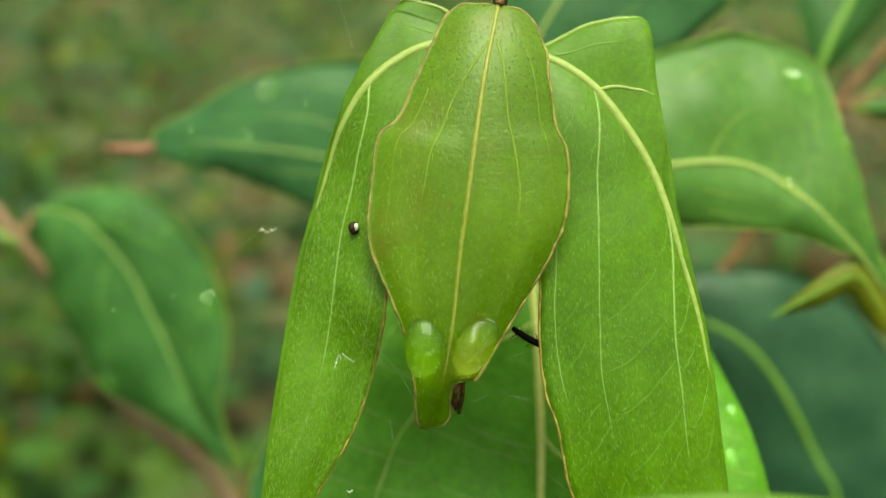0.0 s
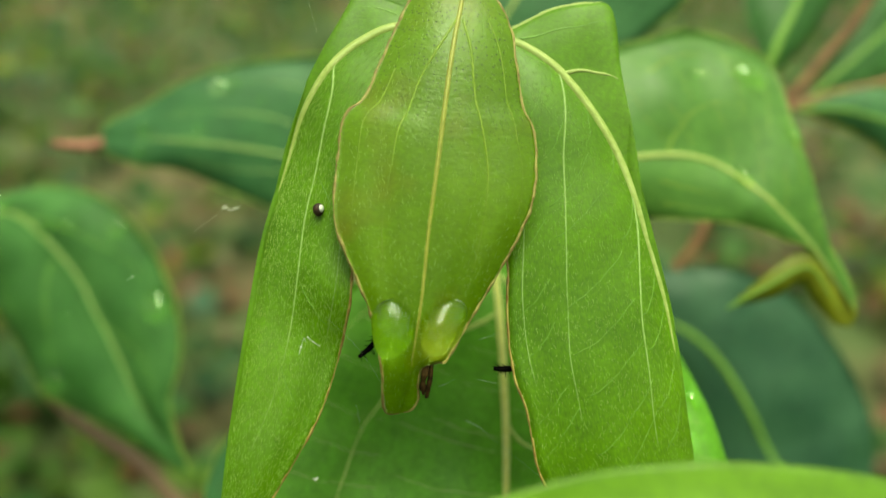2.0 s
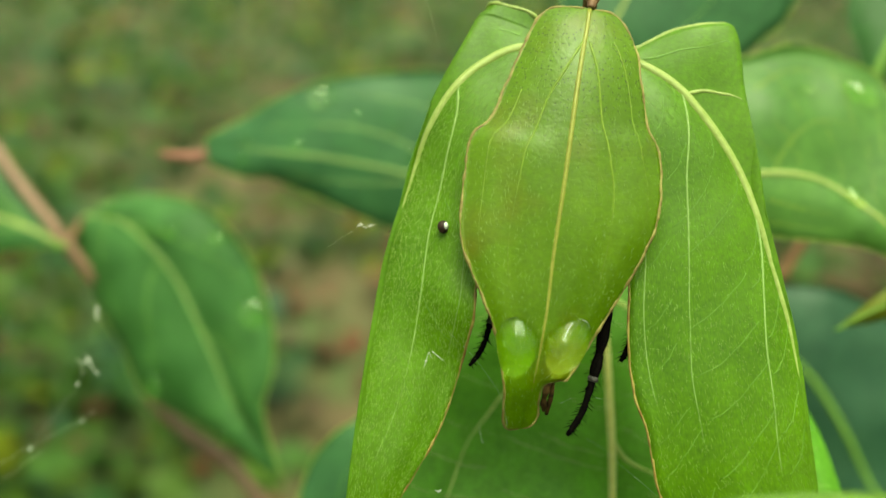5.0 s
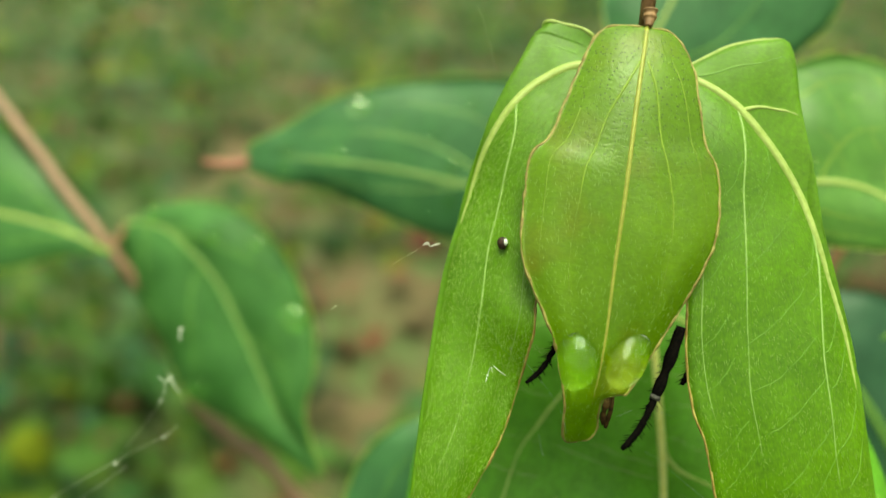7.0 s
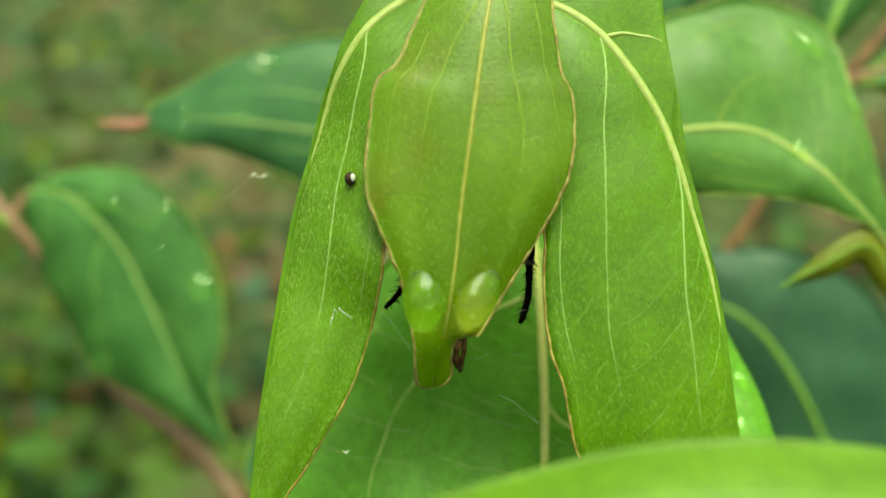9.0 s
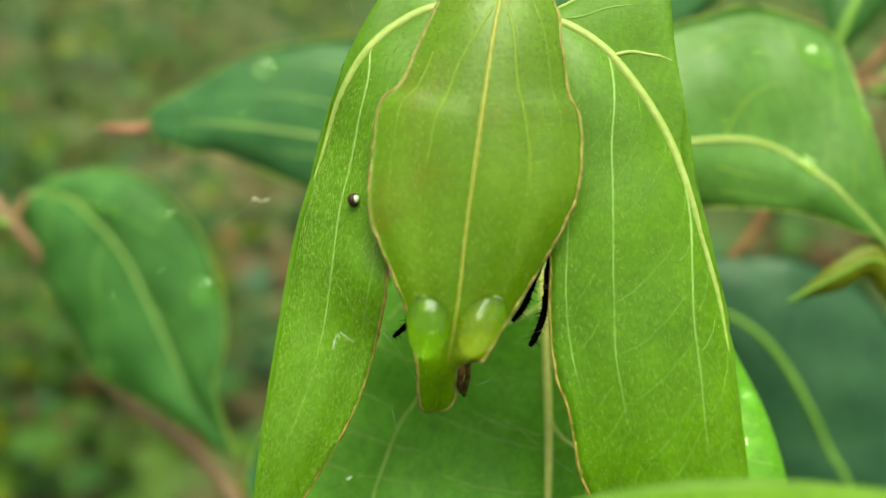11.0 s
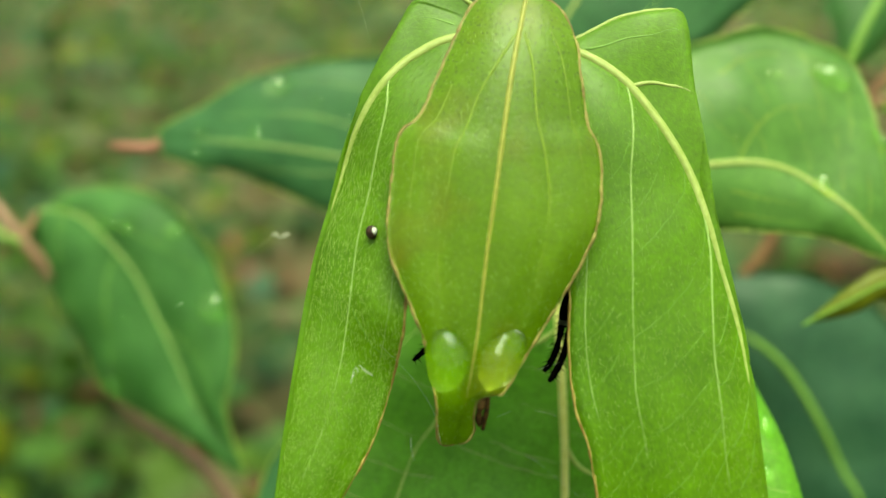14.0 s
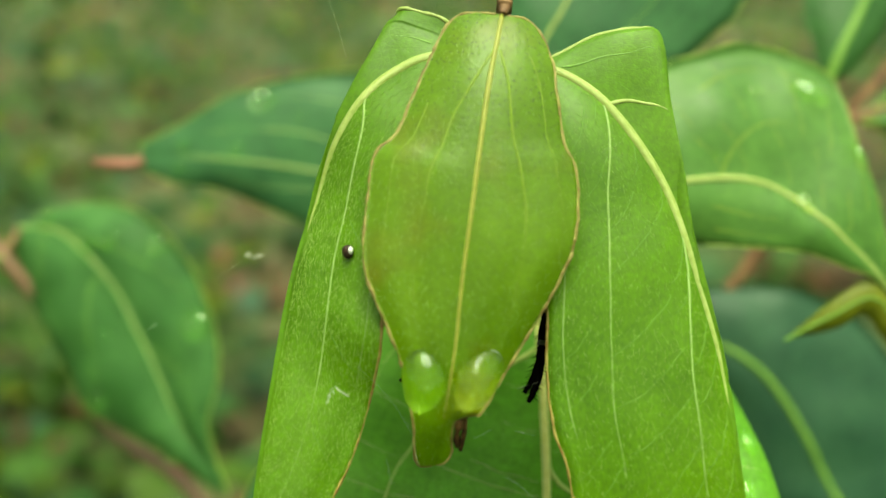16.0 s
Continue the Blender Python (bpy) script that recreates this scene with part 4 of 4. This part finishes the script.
make_leaf("small_leaf", "small dark green leaf under a thin twig", [
    [(102.8, 193.1, 35.2), (113.3, 193.4, 39.7), (126.9, 193.4, 42.0), (139.0, 192.7, 37.0), (152.3, 192.2, 21.4)],
    [(102.8, 193.1, 35.2), (114.2, 192.4, 35.4), (125.6, 191.7, 32.4), (138.3, 192.0, 28.0), (152.3, 192.2, 21.4)],
    [(102.8, 193.1, 35.2), (113.9, 194.5, 31.7), (121.9, 195.0, 28.3), (132.2, 194.5, 21.7), (152.3, 192.2, 21.4)]],
    1, BLUISH, rib=0.6, group=OLD, seed=13, rib_material=VEIN_GREEN, nu=30, rim=OLIVE, rim_r=0.5)

make_leaf("upper_leaf", "dark green leaf behind the brown stem", [
    [(107.4, 197.8, 38.3), (113.5, 198.2, 46.6), (122.9, 198.4, 60.1), (133.5, 197.4, 73.7), (145.7, 196.5, 79.8)],
    [(107.4, 197.8, 38.3), (118.7, 196.9, 48.3), (131.3, 196.8, 59.8), (145.7, 196.5, 79.8)],
    [(107.4, 197.8, 38.3), (123.8, 197.6, 42.9), (138.0, 197.6, 50.2), (150.2, 196.5, 64.6), (145.7, 196.5, 79.8)]],
    1, MATURE, rib=0.8, group=OLD, seed=15, rib_material=VEIN_GREEN, nu=36)

make_leaf("near_leaf", "bright green leaf close to the lens", [
    [(58.3, 66.4, -32.2), (49.4, 68.6, -25.8), (39.7, 69.8, -23.4), (29.4, 70.9, -22.6), (21.0, 71.4, -22.9), (14.5, 71.5, -23.8), (6.9, 71.5, -25.6), (-3.2, 71.0, -28.5), (-14.0, 70.0, -32.3), (-21.0, 69.0, -35.6)],
    [(56.5, 64.4, -31.4), (35.6, 62.6, -29.6), (18.5, 62.8, -30.1), (1.7, 63.9, -32.2), (-12.2, 66.0, -34.0), (-21.0, 69.0, -35.6)],
    [(58.3, 66.4, -32.2), (35.6, 62.5, -37.6), (17.9, 60.6, -38.8), (1.7, 62.8, -38.5), (-12.2, 65.9, -36.7), (-21.0, 69.0, -35.6)]],
    1, BRIGHT, rib=0.5, seed=14, rib_material=VEIN_GREEN, group="leaf close to the lens", bulge=1.0,
    veins=[([(0.1, -0.03), (0.3, -0.4), (0.6, -0.45), (0.85, -0.3)], 0.2)])

# ---- water drops ----
CLEAR, BEAD = "large clear drop on the leaf tip", "small raindrop on a green leaf"
make_drop(FRONT_BLADE, *(0.782, -0.550), 2.75, 3.6, 2.7, CLEAR, squeeze=0.24, lean=-0.05, seed=1, brim=34, belly=0.42)
make_drop(FRONT_BLADE, *(0.762, 0.467), 2.6, 3.7, 2.7, CLEAR, squeeze=0.12, lean=-0.25, seed=2, brim=34, belly=0.42)
for n, (u, s, w, h) in enumerate([(*(0.662, -0.750), 3.0, 3.6), (*(0.696, -0.133), 1.2, 1.8), (*(0.867, -0.233), 1.6, 1.6),
                                  (*(0.867, 0.400), 1.3, 1.6), (*(0.329, -0.117), 2.0, 1.8), (*(0.329, 0.300), 2.6, 1.4),
                                  (*(0.429, -0.367), 0.9, 1.4), (*(0.550, -0.517), 0.9, 1.0), (*(0.375, -0.700), 1.3, 1.5),
                                  (*(0.429, 0.767), 1.2, 0.8)]):
    make_drop(POINTED_BLADE, u, s, w, h, 0.62 * min(w, h) + 0.25, BEAD, seed=n)
for n, (u, s, w, h) in enumerate([(*(0.233, -0.133), 2.4, 2.2), (*(0.296, -0.400), 3.0, 1.6), (*(0.408, -0.833), 3.4, 2.2),
                                  (*(0.613, -0.800), 3.8, 4.2), (*(0.550, 0.817), 4.4, 3.6), (*(0.812, 0.950), 2.0, 2.4),
                                  (*(0.083, -0.283), 2.6, 1.6), (*(0.442, 0.283), 0.8, 1.0)]):
    make_drop(DROOP_BLADE, u, s, w, h, 0.62 * min(w, h) + 0.25, BEAD, seed=n + 20)
for n, (u, s, w, h) in enumerate([(*(0.500, -0.733), 2.3, 4.0), (*(0.396, -0.633), 0.6, 2.2), (*(0.279, -0.167), 0.5, 1.4),
                                  (*(0.675, -0.883), 1.4, 2.4), (*(0.508, 0.017), 1.0, 2.2)]):
    make_drop(LIGHT_BLADE, u, s, w, h, 0.7 * min(w, h) + 0.3, BEAD, seed=n + 40)
for n, (u, s, w, h) in enumerate([(*(0.404, 0.950), 1.4, 2.2), (*(0.467, 0.867), 1.3, 1.6), (*(0.375, 0.067), 0.6, 0.7)]):
    make_drop(BEHIND_BLADE, u, s, w, h, 0.4 * min(w, h) + 0.3, BEAD, seed=n + 60)

# ---- small things on the leaves ----
def make_speck():
    """A tiny round seed with a white cap stuck on the leaf."""
    (c,), (nrm,) = LEFT_BLADE.at(*[[v] for v in (0.396, 0.617)])
    thing = empty_at("seed_speck", c, "tiny dark brown seed with a white cap", "seed")
    bead("seed", c + nrm * 0.55, (0.72, 0.65, 0.85), BARK_DARK, thing)
    bead("cap", c + nrm * 0.8 + np.array((0.45, -0.1, 0.05)), (0.34, 0.4, 0.5), SILK, thing, "pale grey cap")


def bead(name, centre, radii, material, parent, label="", turn=0.0):
    verts, faces, rings, seg = [], [], 10, 14
    for i in range(rings + 1):
        a = math.pi * i / rings
        for j in range(seg):
            b = 2 * math.pi * j / seg
            p = Vector((math.sin(a) * math.cos(b) * radii[0], math.sin(a) * math.sin(b) * radii[1], math.cos(a) * radii[2] * (1 - 0.12 * math.cos(a))))
            p *= 1 + 0.06 * noise.noise(p * 2.0)
            verts.append(Vector(centre) + Matrix.Rotation(turn, 3, "Y") @ p)
    for i in range(rings):
        for j in range(seg):
            k = (j + 1) % seg
            faces.append((i * seg + j, i * seg + k, (i + 1) * seg + k, (i + 1) * seg + j))
    return solid(name, verts, faces, material, parent, label)


make_speck()
tube("dry_shred", [(2.1, 95.3, -16.5), (1.7, 95.4, -17.6), (1.5, 96.2, -18.9), (1.6, 97.0, -20.4)], [0.25, 0.5, 0.32, 0.48, 0.15], DRY, front_leaf, "dry brown shred at the bitten edge", n=16)
tube("dry_shred", [(2.6, 95.3, -16.2), (2.4, 95.9, -18.2), (2.0, 97.4, -20.8)], [0.2, 0.35, 0.25], DRY, front_leaf, "dry brown shred at the bitten edge", n=10)


def make_silk(points, r, label="fine white spider silk thread", knots=0, seed=0, n=24, beads=()):
    thing = empty_at("silk_thread", points[0], label, "silk", "silk threads")
    tube("strand", points, [r, r, r], SILK, thing, n=n, sides=4)
    rng = random.Random(seed)
    path = spline(points, np.linspace(0, 1, 40))
    for _ in range(knots):
        k = rng.randrange(3, 37)
        bead("knot", path[k], (0.02 + r * rng.uniform(1.5, 4), 0.03 + r, 0.02 + r * rng.uniform(1.5, 3.5)), SILK, thing)
    for c, size in beads:
        bead("bead", c, (size, size, size * 1.1), SILK, thing)


TUFT = "crumpled white tuft of silk"
make_silk([(-21.3, 88.5, 2.0), (-20.7, 88.0, 2.3), (-20.3, 88.0, 1.9), (-19.9, 88.3, 2.1), (-19.2, 88.5, 2.3)], 0.0385, TUFT, 3, 1)
make_silk([(-13.5, 95.2, -15.0), (-12.9, 95.0, -13.1), (-12.6, 95.0, -13.7)], 0.033, TUFT, 2, 2)
make_silk([(-12.5, 95.0, -12.9), (-11.8, 95.0, -13.5), (-11.0, 95.4, -14.1)], 0.044, TUFT, 0, 3)
make_silk([(-11.8, 94.0, -29.6), (-11.4, 94.0, -29.8), (-11.1, 94.0, -29.5)], 0.0385, TUFT, 2, 4)
make_silk([(-6.6, 96.0, -21.5), (-6.2, 96.0, -23.8), (-5.9, 96.0, -24.3)], 0.007, knots=1, seed=5)
make_silk([(3.7, 99.0, -19.7), (4.4, 99.0, -19.5), (5.7, 99.0, -18.8)], 0.008, knots=1, seed=6)
make_silk([(6.9, 97.0, -23.7), (8.6, 97.0, -24.6), (10.8, 97.0, -26.5), (16.1, 97.0, -30.8)], 0.006, knots=3, seed=7)
make_silk([(8.5, 99.0, -18.9), (9.9, 99.0, -19.2), (11.0, 99.0, -19.5)], 0.006, knots=1, seed=8)
make_silk([(-3.0, 96.0, -22.0), (-3.9, 97.0, -18.5), (-6.8, 98.0, -14.4), (-10.4, 98.0, -10.8)], 0.006, knots=2, seed=9)
make_silk([(8.8, 99.0, -13.9), (10.6, 99.0, -13.3), (12.2, 99.0, -12.9)], 0.006, knots=1, seed=10)
make_silk([(-32.8, 92.0, -6.0), (-32.0, 92.0, -5.4)], 0.0132, knots=1, seed=11)
make_silk([(-25.2, 92.0, -0.3), (-23.7, 91.0, 0.6), (-21.5, 88.6, 1.7)], 0.006, knots=2, seed=12)
STRAND = "fine silk thread strung with tiny water beads"
make_silk([(-62.5, 78.2, -27.3), (-54.8, 78.0, -22.6), (-49.0, 78.0, -19.4), (-47.6, 78.2, -18.8), (-46.5, 78.6, -17.6)], 0.011, STRAND, 7, 13, beads=[((-47.7, 78.1, -18.8), 0.13), ((-52.8, 78.0, -21.7), 0.15)])
make_silk([(-62.0, 78.2, -29.8), (-56.5, 78.0, -25.6), (-51.6, 78.0, -21.9)], 0.010, STRAND, 5, 14)
make_silk([(-52.2, 78.0, -20.6), (-49.8, 77.8, -17.6), (-48.0, 77.7, -15.1), (-47.3, 77.9, -12.7)], 0.008, STRAND, 3, 15, beads=[((-48.0, 77.7, -15.0), 0.11), ((-47.6, 77.8, -13.9), 0.08)])
make_silk([(-48.4, 78.0, -12.5), (-47.6, 77.8, -12.9), (-47.0, 77.9, -12.4), (-46.8, 78.0, -13.2), (-46.1, 78.2, -14.2)], 0.03, TUFT, 4, 17, beads=[((-47.1, 77.9, -12.6), 0.15)])
make_silk([(-47.4, 77.9, -11.9), (-47.2, 77.9, -12.5), (-47.8, 77.9, -13.4)], 0.022, TUFT, 1, 18)
make_silk([(-44.9, 75.0, -7.0), (-45.1, 75.0, -7.6), (-45.0, 75.0, -8.3)], 0.045, TUFT, 2, 19)
make_silk([(-15.1, 104.0, 36.4), (-13.4, 104.0, 31.3), (-12.3, 105.1, 27.2)], 0.006, knots=0, seed=16)

# ---- the spider behind the leaf ----
SPIDER_AT = (7.4, 104.0, 3.1)
spider = empty_at("spider", SPIDER_AT, "black spiny-legged spider hiding behind the hanging leaf", "spider")


def ball(name, centre, radii, material, parent, label="", turn=0.0):
    verts, faces, rings, seg = [], [], 12, 18
    for i in range(rings + 1):
        a = math.pi * i / rings
        for j in range(seg):
            b = 2 * math.pi * j / seg
            p = Vector((math.sin(a) * math.cos(b) * radii[0], math.sin(a) * math.sin(b) * radii[1], math.cos(a) * radii[2] * (1 - 0.12 * math.cos(a))))
            p = Matrix.Rotation(turn, 3, "Y") @ p
            verts.append(Vector(centre) + p)
    for i in range(rings):
        for j in range(seg):
            k = (j + 1) % seg
            faces.append((i * seg + j, i * seg + k, (i + 1) * seg + k, (i + 1) * seg + j))
    return solid(name, verts, faces, material, parent, label)


sx, sy, sz = SPIDER_AT
ball("cephalothorax", (sx, sy, sz), (2.2, 1.5, 2.8), BLACK, spider)
ball("abdomen", (sx - 0.3, sy + 0.4, sz + 5.6), (2.6, 2.2, 3.6), BLACK, spider)


def leg_bend(w):
    """How far a leg bows sideways at the fraction w of its length above the tip."""
    return 0.55 * np.sin(2.9 * (1 - w)) + 0.7 - 0.8 * np.maximum(0, (0.22 - w) / 0.22) ** 1.5


def leg_segment(name, length, r0, r1, spines, seed):
    """A leg piece that hangs straight down from its upper end to the origin, its tip."""
    rng = random.Random(seed)
    zs = np.linspace(length, 0, 24)
    path = np.stack([leg_bend(zs / length), 0 * zs, zs], 1)
    radii = [r0 * 0.8, r0, r0 * 0.9, r0 * 1.15, r0 * 1.05, r0 * 0.62, r0 * 1.05, r0 * 1.0, r0 * 0.6, r1 * 1.25, r1 * 0.9, r1 * 1.15, r1 * 1.1, r1 * 1.05, r1 * 0.7]
    pieces = [tube_mesh(path, radii, 10)]
    # dense short felt that makes the outline of the leg ragged
    for k in range(150):
        z = length * rng.uniform(0.01, 0.97)
        a = rng.uniform(0, 2 * math.pi)
        rad = float(np.interp(z, [0, length], [r1, r0])) * 0.7
        d = np.array((math.cos(a), math.sin(a), -rng.uniform(0.9, 1.8)))
        p0 = np.array((float(leg_bend(np.array(z / length))), 0, z)) + d * (1, 1, 0) * rad
        pieces.append(tube_mesh(np.array([p0, p0 + d * 0.15, p0 + d * rng.uniform(0.2, 0.3)]), [0.07, 0.06, 0.02], 3))
    for k in range(spines):
        z = length * (0.04 + 0.9 * (k + rng.random() * 0.6) / spines)
        a = rng.choice((0.0, math.pi)) + rng.uniform(-0.5, 0.5)
        out = rng.uniform(0.7, 1.35)
        d = np.array((math.cos(a), math.sin(a) * 0.6, -0.55))
        x0 = float(leg_bend(np.array(z / length)))
        p0 = np.array((x0, 0, z))
        pieces.append(tube_mesh(np.array([p0, p0 + d * out * 0.5, p0 + d * out]), [0.07, 0.055, 0.02], 4))
    v, f = joined(pieces)
    turn = np.array(PLANT.to_3x3())
    me = bpy.data.meshes.new(name)
    me.from_pydata((np.asarray(v) @ turn.T).tolist(), [], [tuple(int(i) for i in g) for g in f])
    me.polygons.foreach_set("use_smooth", [True] * len(me.polygons))
    me.materials.append(BLACK)
    ob = new(name, me)
    ob.parent = spider
    for at in (0.45, 0.72):
        zb = np.linspace(length * at + 0.35, length * at - 0.35, 5)
        ring = np.stack([leg_bend(zb / length), 0 * zb, zb], 1)
        v, f = tube_mesh(ring, [r0 * 0.8, r0 * 1.02, r0 * 0.8], 10)
        bme = bpy.data.meshes.new("band")
        bme.from_pydata((v @ turn.T).tolist(), [], [tuple(int(i) for i in g) for g in f])
        bme.polygons.foreach_set("use_smooth", [True] * len(bme.polygons))
        bme.materials.append(GREY_BAND)
        tagged(new("band", bme), "greyish joint band").parent = ob
    return ob


HOOKED_LEG = [(0, 14.5, 99.5, -14.5, 2),
    (0.1, 11.9, 98.5, -16.1, 2),
    (0.3, 9.7, 98.5, -15.9, -32),
    (0.5, 10.5, 98, -16.8, -64),
    (0.7, 10.5, 98.5, -17.4, -56),
    (0.9, 9.5, 98.5, -17.7, -29),
    (1, 9.5, 98.4, -18.3, -6),
    (1.1, 9.4, 98.5, -18.5, -7),
    (1.3, 9.7, 98.5, -17.6, -10),
    (1.5, 9.5, 98.7, -18.3, -15),
    (1.7, 11.3, 98.5, -17.7, -37),
    (1.9, 10.5, 98.5, -17.3, -61),
    (2, 10.7, 99.4, -17.6, -70),
    (2.1, 10.2, 98.5, -18.1, -70),
    (2.3, 10.3, 98.5, -15.6, -73),
    (2.5, 10.6, 98.5, -17.6, -67),
    (2.7, 10.7, 98.5, -17.3, -64),
    (2.9, 13.8, 99.2, -15, -38),
    (3.5, 13.3, 99.9, -11.1, -10),
    (4, 12.3, 100, -15.2, -6),
    (4.1, 11.5, 99.8, -13.9, -4),
    (6.3, 12.6, 99.8, -15.1, -6),
    (6.7, 12.7, 99.8, -14.3, -5),
    (6.9, 11.8, 99.8, -14.9, -6),
    (7, 12, 98.7, -15.4, -4),
    (7.5, 12.1, 100.3, -15.6, -14),
    (7.7, 11.5, 99.8, -13.7, -7),
    (7.9, 8.2, 99.8, -11.2, -4),
    (8, 7.8, 102.9, -11.4, 1),
    (8.1, 8.3, 99.8, -10.8, -16),
    (8.5, 6.4, 103.2, -7.9, 2),
    (9, 6.3, 103.6, -8, 2),
    (11.5, 8.7, 104.4, -13.4, -20),
    (12, 8.4, 103.1, -13.5, -22),
    (12.5, 8.8, 103, -13.7, -18),
    (13, 9.5, 103.3, -14.4, -14),
    (14, 10.3, 105.5, -15.2, -10),
    (14.5, 10.3, 107.4, -15.7, -12),
    (15, 10.9, 108, -16.1, -12),
    (16, 10.5, 106.2, -15.6, -9)]
LONG_LEG = [(0, 8.9, 98.5, -10.1, -105),
    (0.1, 8.6, 98.5, -10.4, -103),
    (0.2, 12, 99, -9, -50),
    (0.3, 13.8, 99.6, -8.7, -4),
    (1.5, 13.9, 99.6, -9.8, 3),
    (2.1, 13.6, 99.3, -7, 8),
    (2.3, 12.2, 98.8, -8.1, 11),
    (2.4, 11.1, 98.8, -19.4, 1),
    (2.5, 6.3, 98.8, -21.2, -17),
    (2.7, 12, 98.8, -8.9, 8),
    (2.9, 13.3, 98.8, -16.7, 15),
    (3, 11.3, 98, -14.2, 6),
    (3.1, 13.1, 98.8, -18.5, 7),
    (3.3, 12.1, 98.8, -19.1, 3),
    (3.5, 12, 99, -19.6, 12),
    (3.7, 13.3, 98.8, -19.6, 20),
    (3.9, 14.9, 98.8, -25.7, 21),
    (4, 10.6, 99.1, -23.6, 5),
    (4.1, 5.4, 98.8, -23.8, -11),
    (6.3, 4.7, 98.8, -23.6, -19),
    (6.5, 4.8, 98.5, -23.6, -25),
    (6.7, 5.3, 98.8, -22.8, -19),
    (6.9, 4, 98.8, -23.2, -20),
    (7, 4.1, 97.5, -23.6, -23),
    (7.1, 5.1, 98.8, -23.3, -23),
    (7.3, 5.7, 98.8, -23.4, -21),
    (7.5, 9.7, 99.2, -18.6, -1),
    (7.7, 9.3, 98.8, -13.4, 0),
    (7.9, 11.3, 98.8, -14.9, -10),
    (8, 11, 101.7, -15.8, -12),
    (8.1, 10.9, 98.8, -15.9, -8),
    (8.4, 10.9, 98.8, -14.4, -7),
    (8.5, 10.1, 102.1, -15.5, -7),
    (9, 9.8, 102.5, -15.5, 0),
    (11.5, 10.6, 103.3, -15.6, -10),
    (12, 10.4, 102, -15.7, -11),
    (12.5, 10.5, 101.9, -15.8, -11),
    (13, 10.4, 102.2, -15.4, -13),
    (14, 10.8, 104.4, -16.3, -12),
    (14.5, 10.8, 106.3, -16.6, -9),
    (15, 11.3, 106.9, -16.7, -9),
    (16, 10.9, 105.1, -16.6, -6)]
LEFT_LEG = [(0, -6.1, 98.8, -5.7, -27),
    (1.5, -6.9, 99.1, -6.8, -27),
    (1.7, -6, 99.5, -8.7, -27),
    (1.9, -7.1, 99.5, -13.6, -38),
    (2, -6.6, 100.8, -16.1, -27),
    (2.1, -7.9, 99.5, -15.9, -34),
    (2.4, -6.4, 99.5, -7.5, -20),
    (2.5, -7.7, 99.8, -9.9, -20),
    (2.7, -7.2, 99.5, -8.7, -14),
    (2.9, -6.6, 99.5, -11.7, -28),
    (3, -7.8, 99.4, -13.7, -34),
    (3.1, -6.3, 99.5, -9.9, -39),
    (3.3, -6.2, 99.5, -9.9, -22),
    (3.5, -7, 99.4, -7.8, -17),
    (4, -8.1, 99.2, -15.6, -9),
    (6.3, -7.3, 99.5, -13.3, -35),
    (6.5, -7.6, 98.4, -12.9, -38),
    (6.7, -6.5, 99.5, -10.6, -24),
    (6.9, -8, 99.5, -16.7, -23),
    (7, -8.3, 97.2, -15.3, -27),
    (7.1, -6.8, 99.5, -12.8, -30),
    (7.3, -6.4, 99.5, -12.1, -30),
    (7.5, -7.6, 99.2, -13.1, -13),
    (7.7, -7, 99.5, -11.4, -18),
    (7.9, -7.1, 99.5, -11.6, -15),
    (8, -7.7, 102.3, -12, -27),
    (8.1, -6.8, 99.5, -13.1, -20),
    (8.4, -6, 99.5, -11.2, -17),
    (8.5, -7.2, 102.3, -11.6, -15),
    (9, -7.6, 102.8, -13.5, -22),
    (11.5, -6.7, 103.6, -14.6, -25),
    (12, -6.5, 102.3, -14.2, -21),
    (12.5, -6.4, 102.3, -14, -16),
    (13, -6.6, 102.6, -13.8, -24),
    (14, -6.7, 104.6, -13.7, -25),
    (14.5, -5.8, 106.6, -14.6, -24),
    (15, -5.7, 107.1, -13.2, -14),
    (16, -5.6, 105.4, -13.9, -22)]
legs = [(leg_segment("leg", 17.5, 0.74, 0.40, 64, 1), LONG_LEG, "black spiny foreleg"),
        (leg_segment("leg", 15.0, 0.64, 0.36, 52, 2), HOOKED_LEG, "black spiny leg"),
        (leg_segment("leg", 14.0, 0.58, 0.32, 40, 3), LEFT_LEG, "black spiny leg")]
for k in range(5):
    a = radians((-160, -125, 128, 162, 105)[k])
    far = (sx + 8 * math.sin(a), sy + 2.0, sz + 5 - 5 * math.cos(a))
    tube("leg", [(sx + 1.5 * math.sin(a), sy, sz - 1.5 * math.cos(a)), ((sx + far[0]) / 2, sy + 3.0, (sz + far[2]) / 2 + 1), far], [0.5, 0.55, 0.3], BLACK, spider, n=20)


def motions():
    """The spider's free legs feel about beside the leaf."""
    centre = Vector(SPIDER_AT)
    turn = PLANT.to_3x3().to_4x4()
    for ob, rows, label in legs:
        tagged(ob, label)
        keys = []
        for t, x, y, z, ang in rows:
            here = PLANT.to_3x3() @ (Vector((x, y, z)) - centre)
            spin = turn @ pose(0, 0, 0, 0, -ang, 0) @ turn.inverted()
            keys.append((t, Matrix.Translation(here) @ Matrix(spin.to_quaternion().to_matrix().to_4x4())))
        walk(ob, keys)


motions()
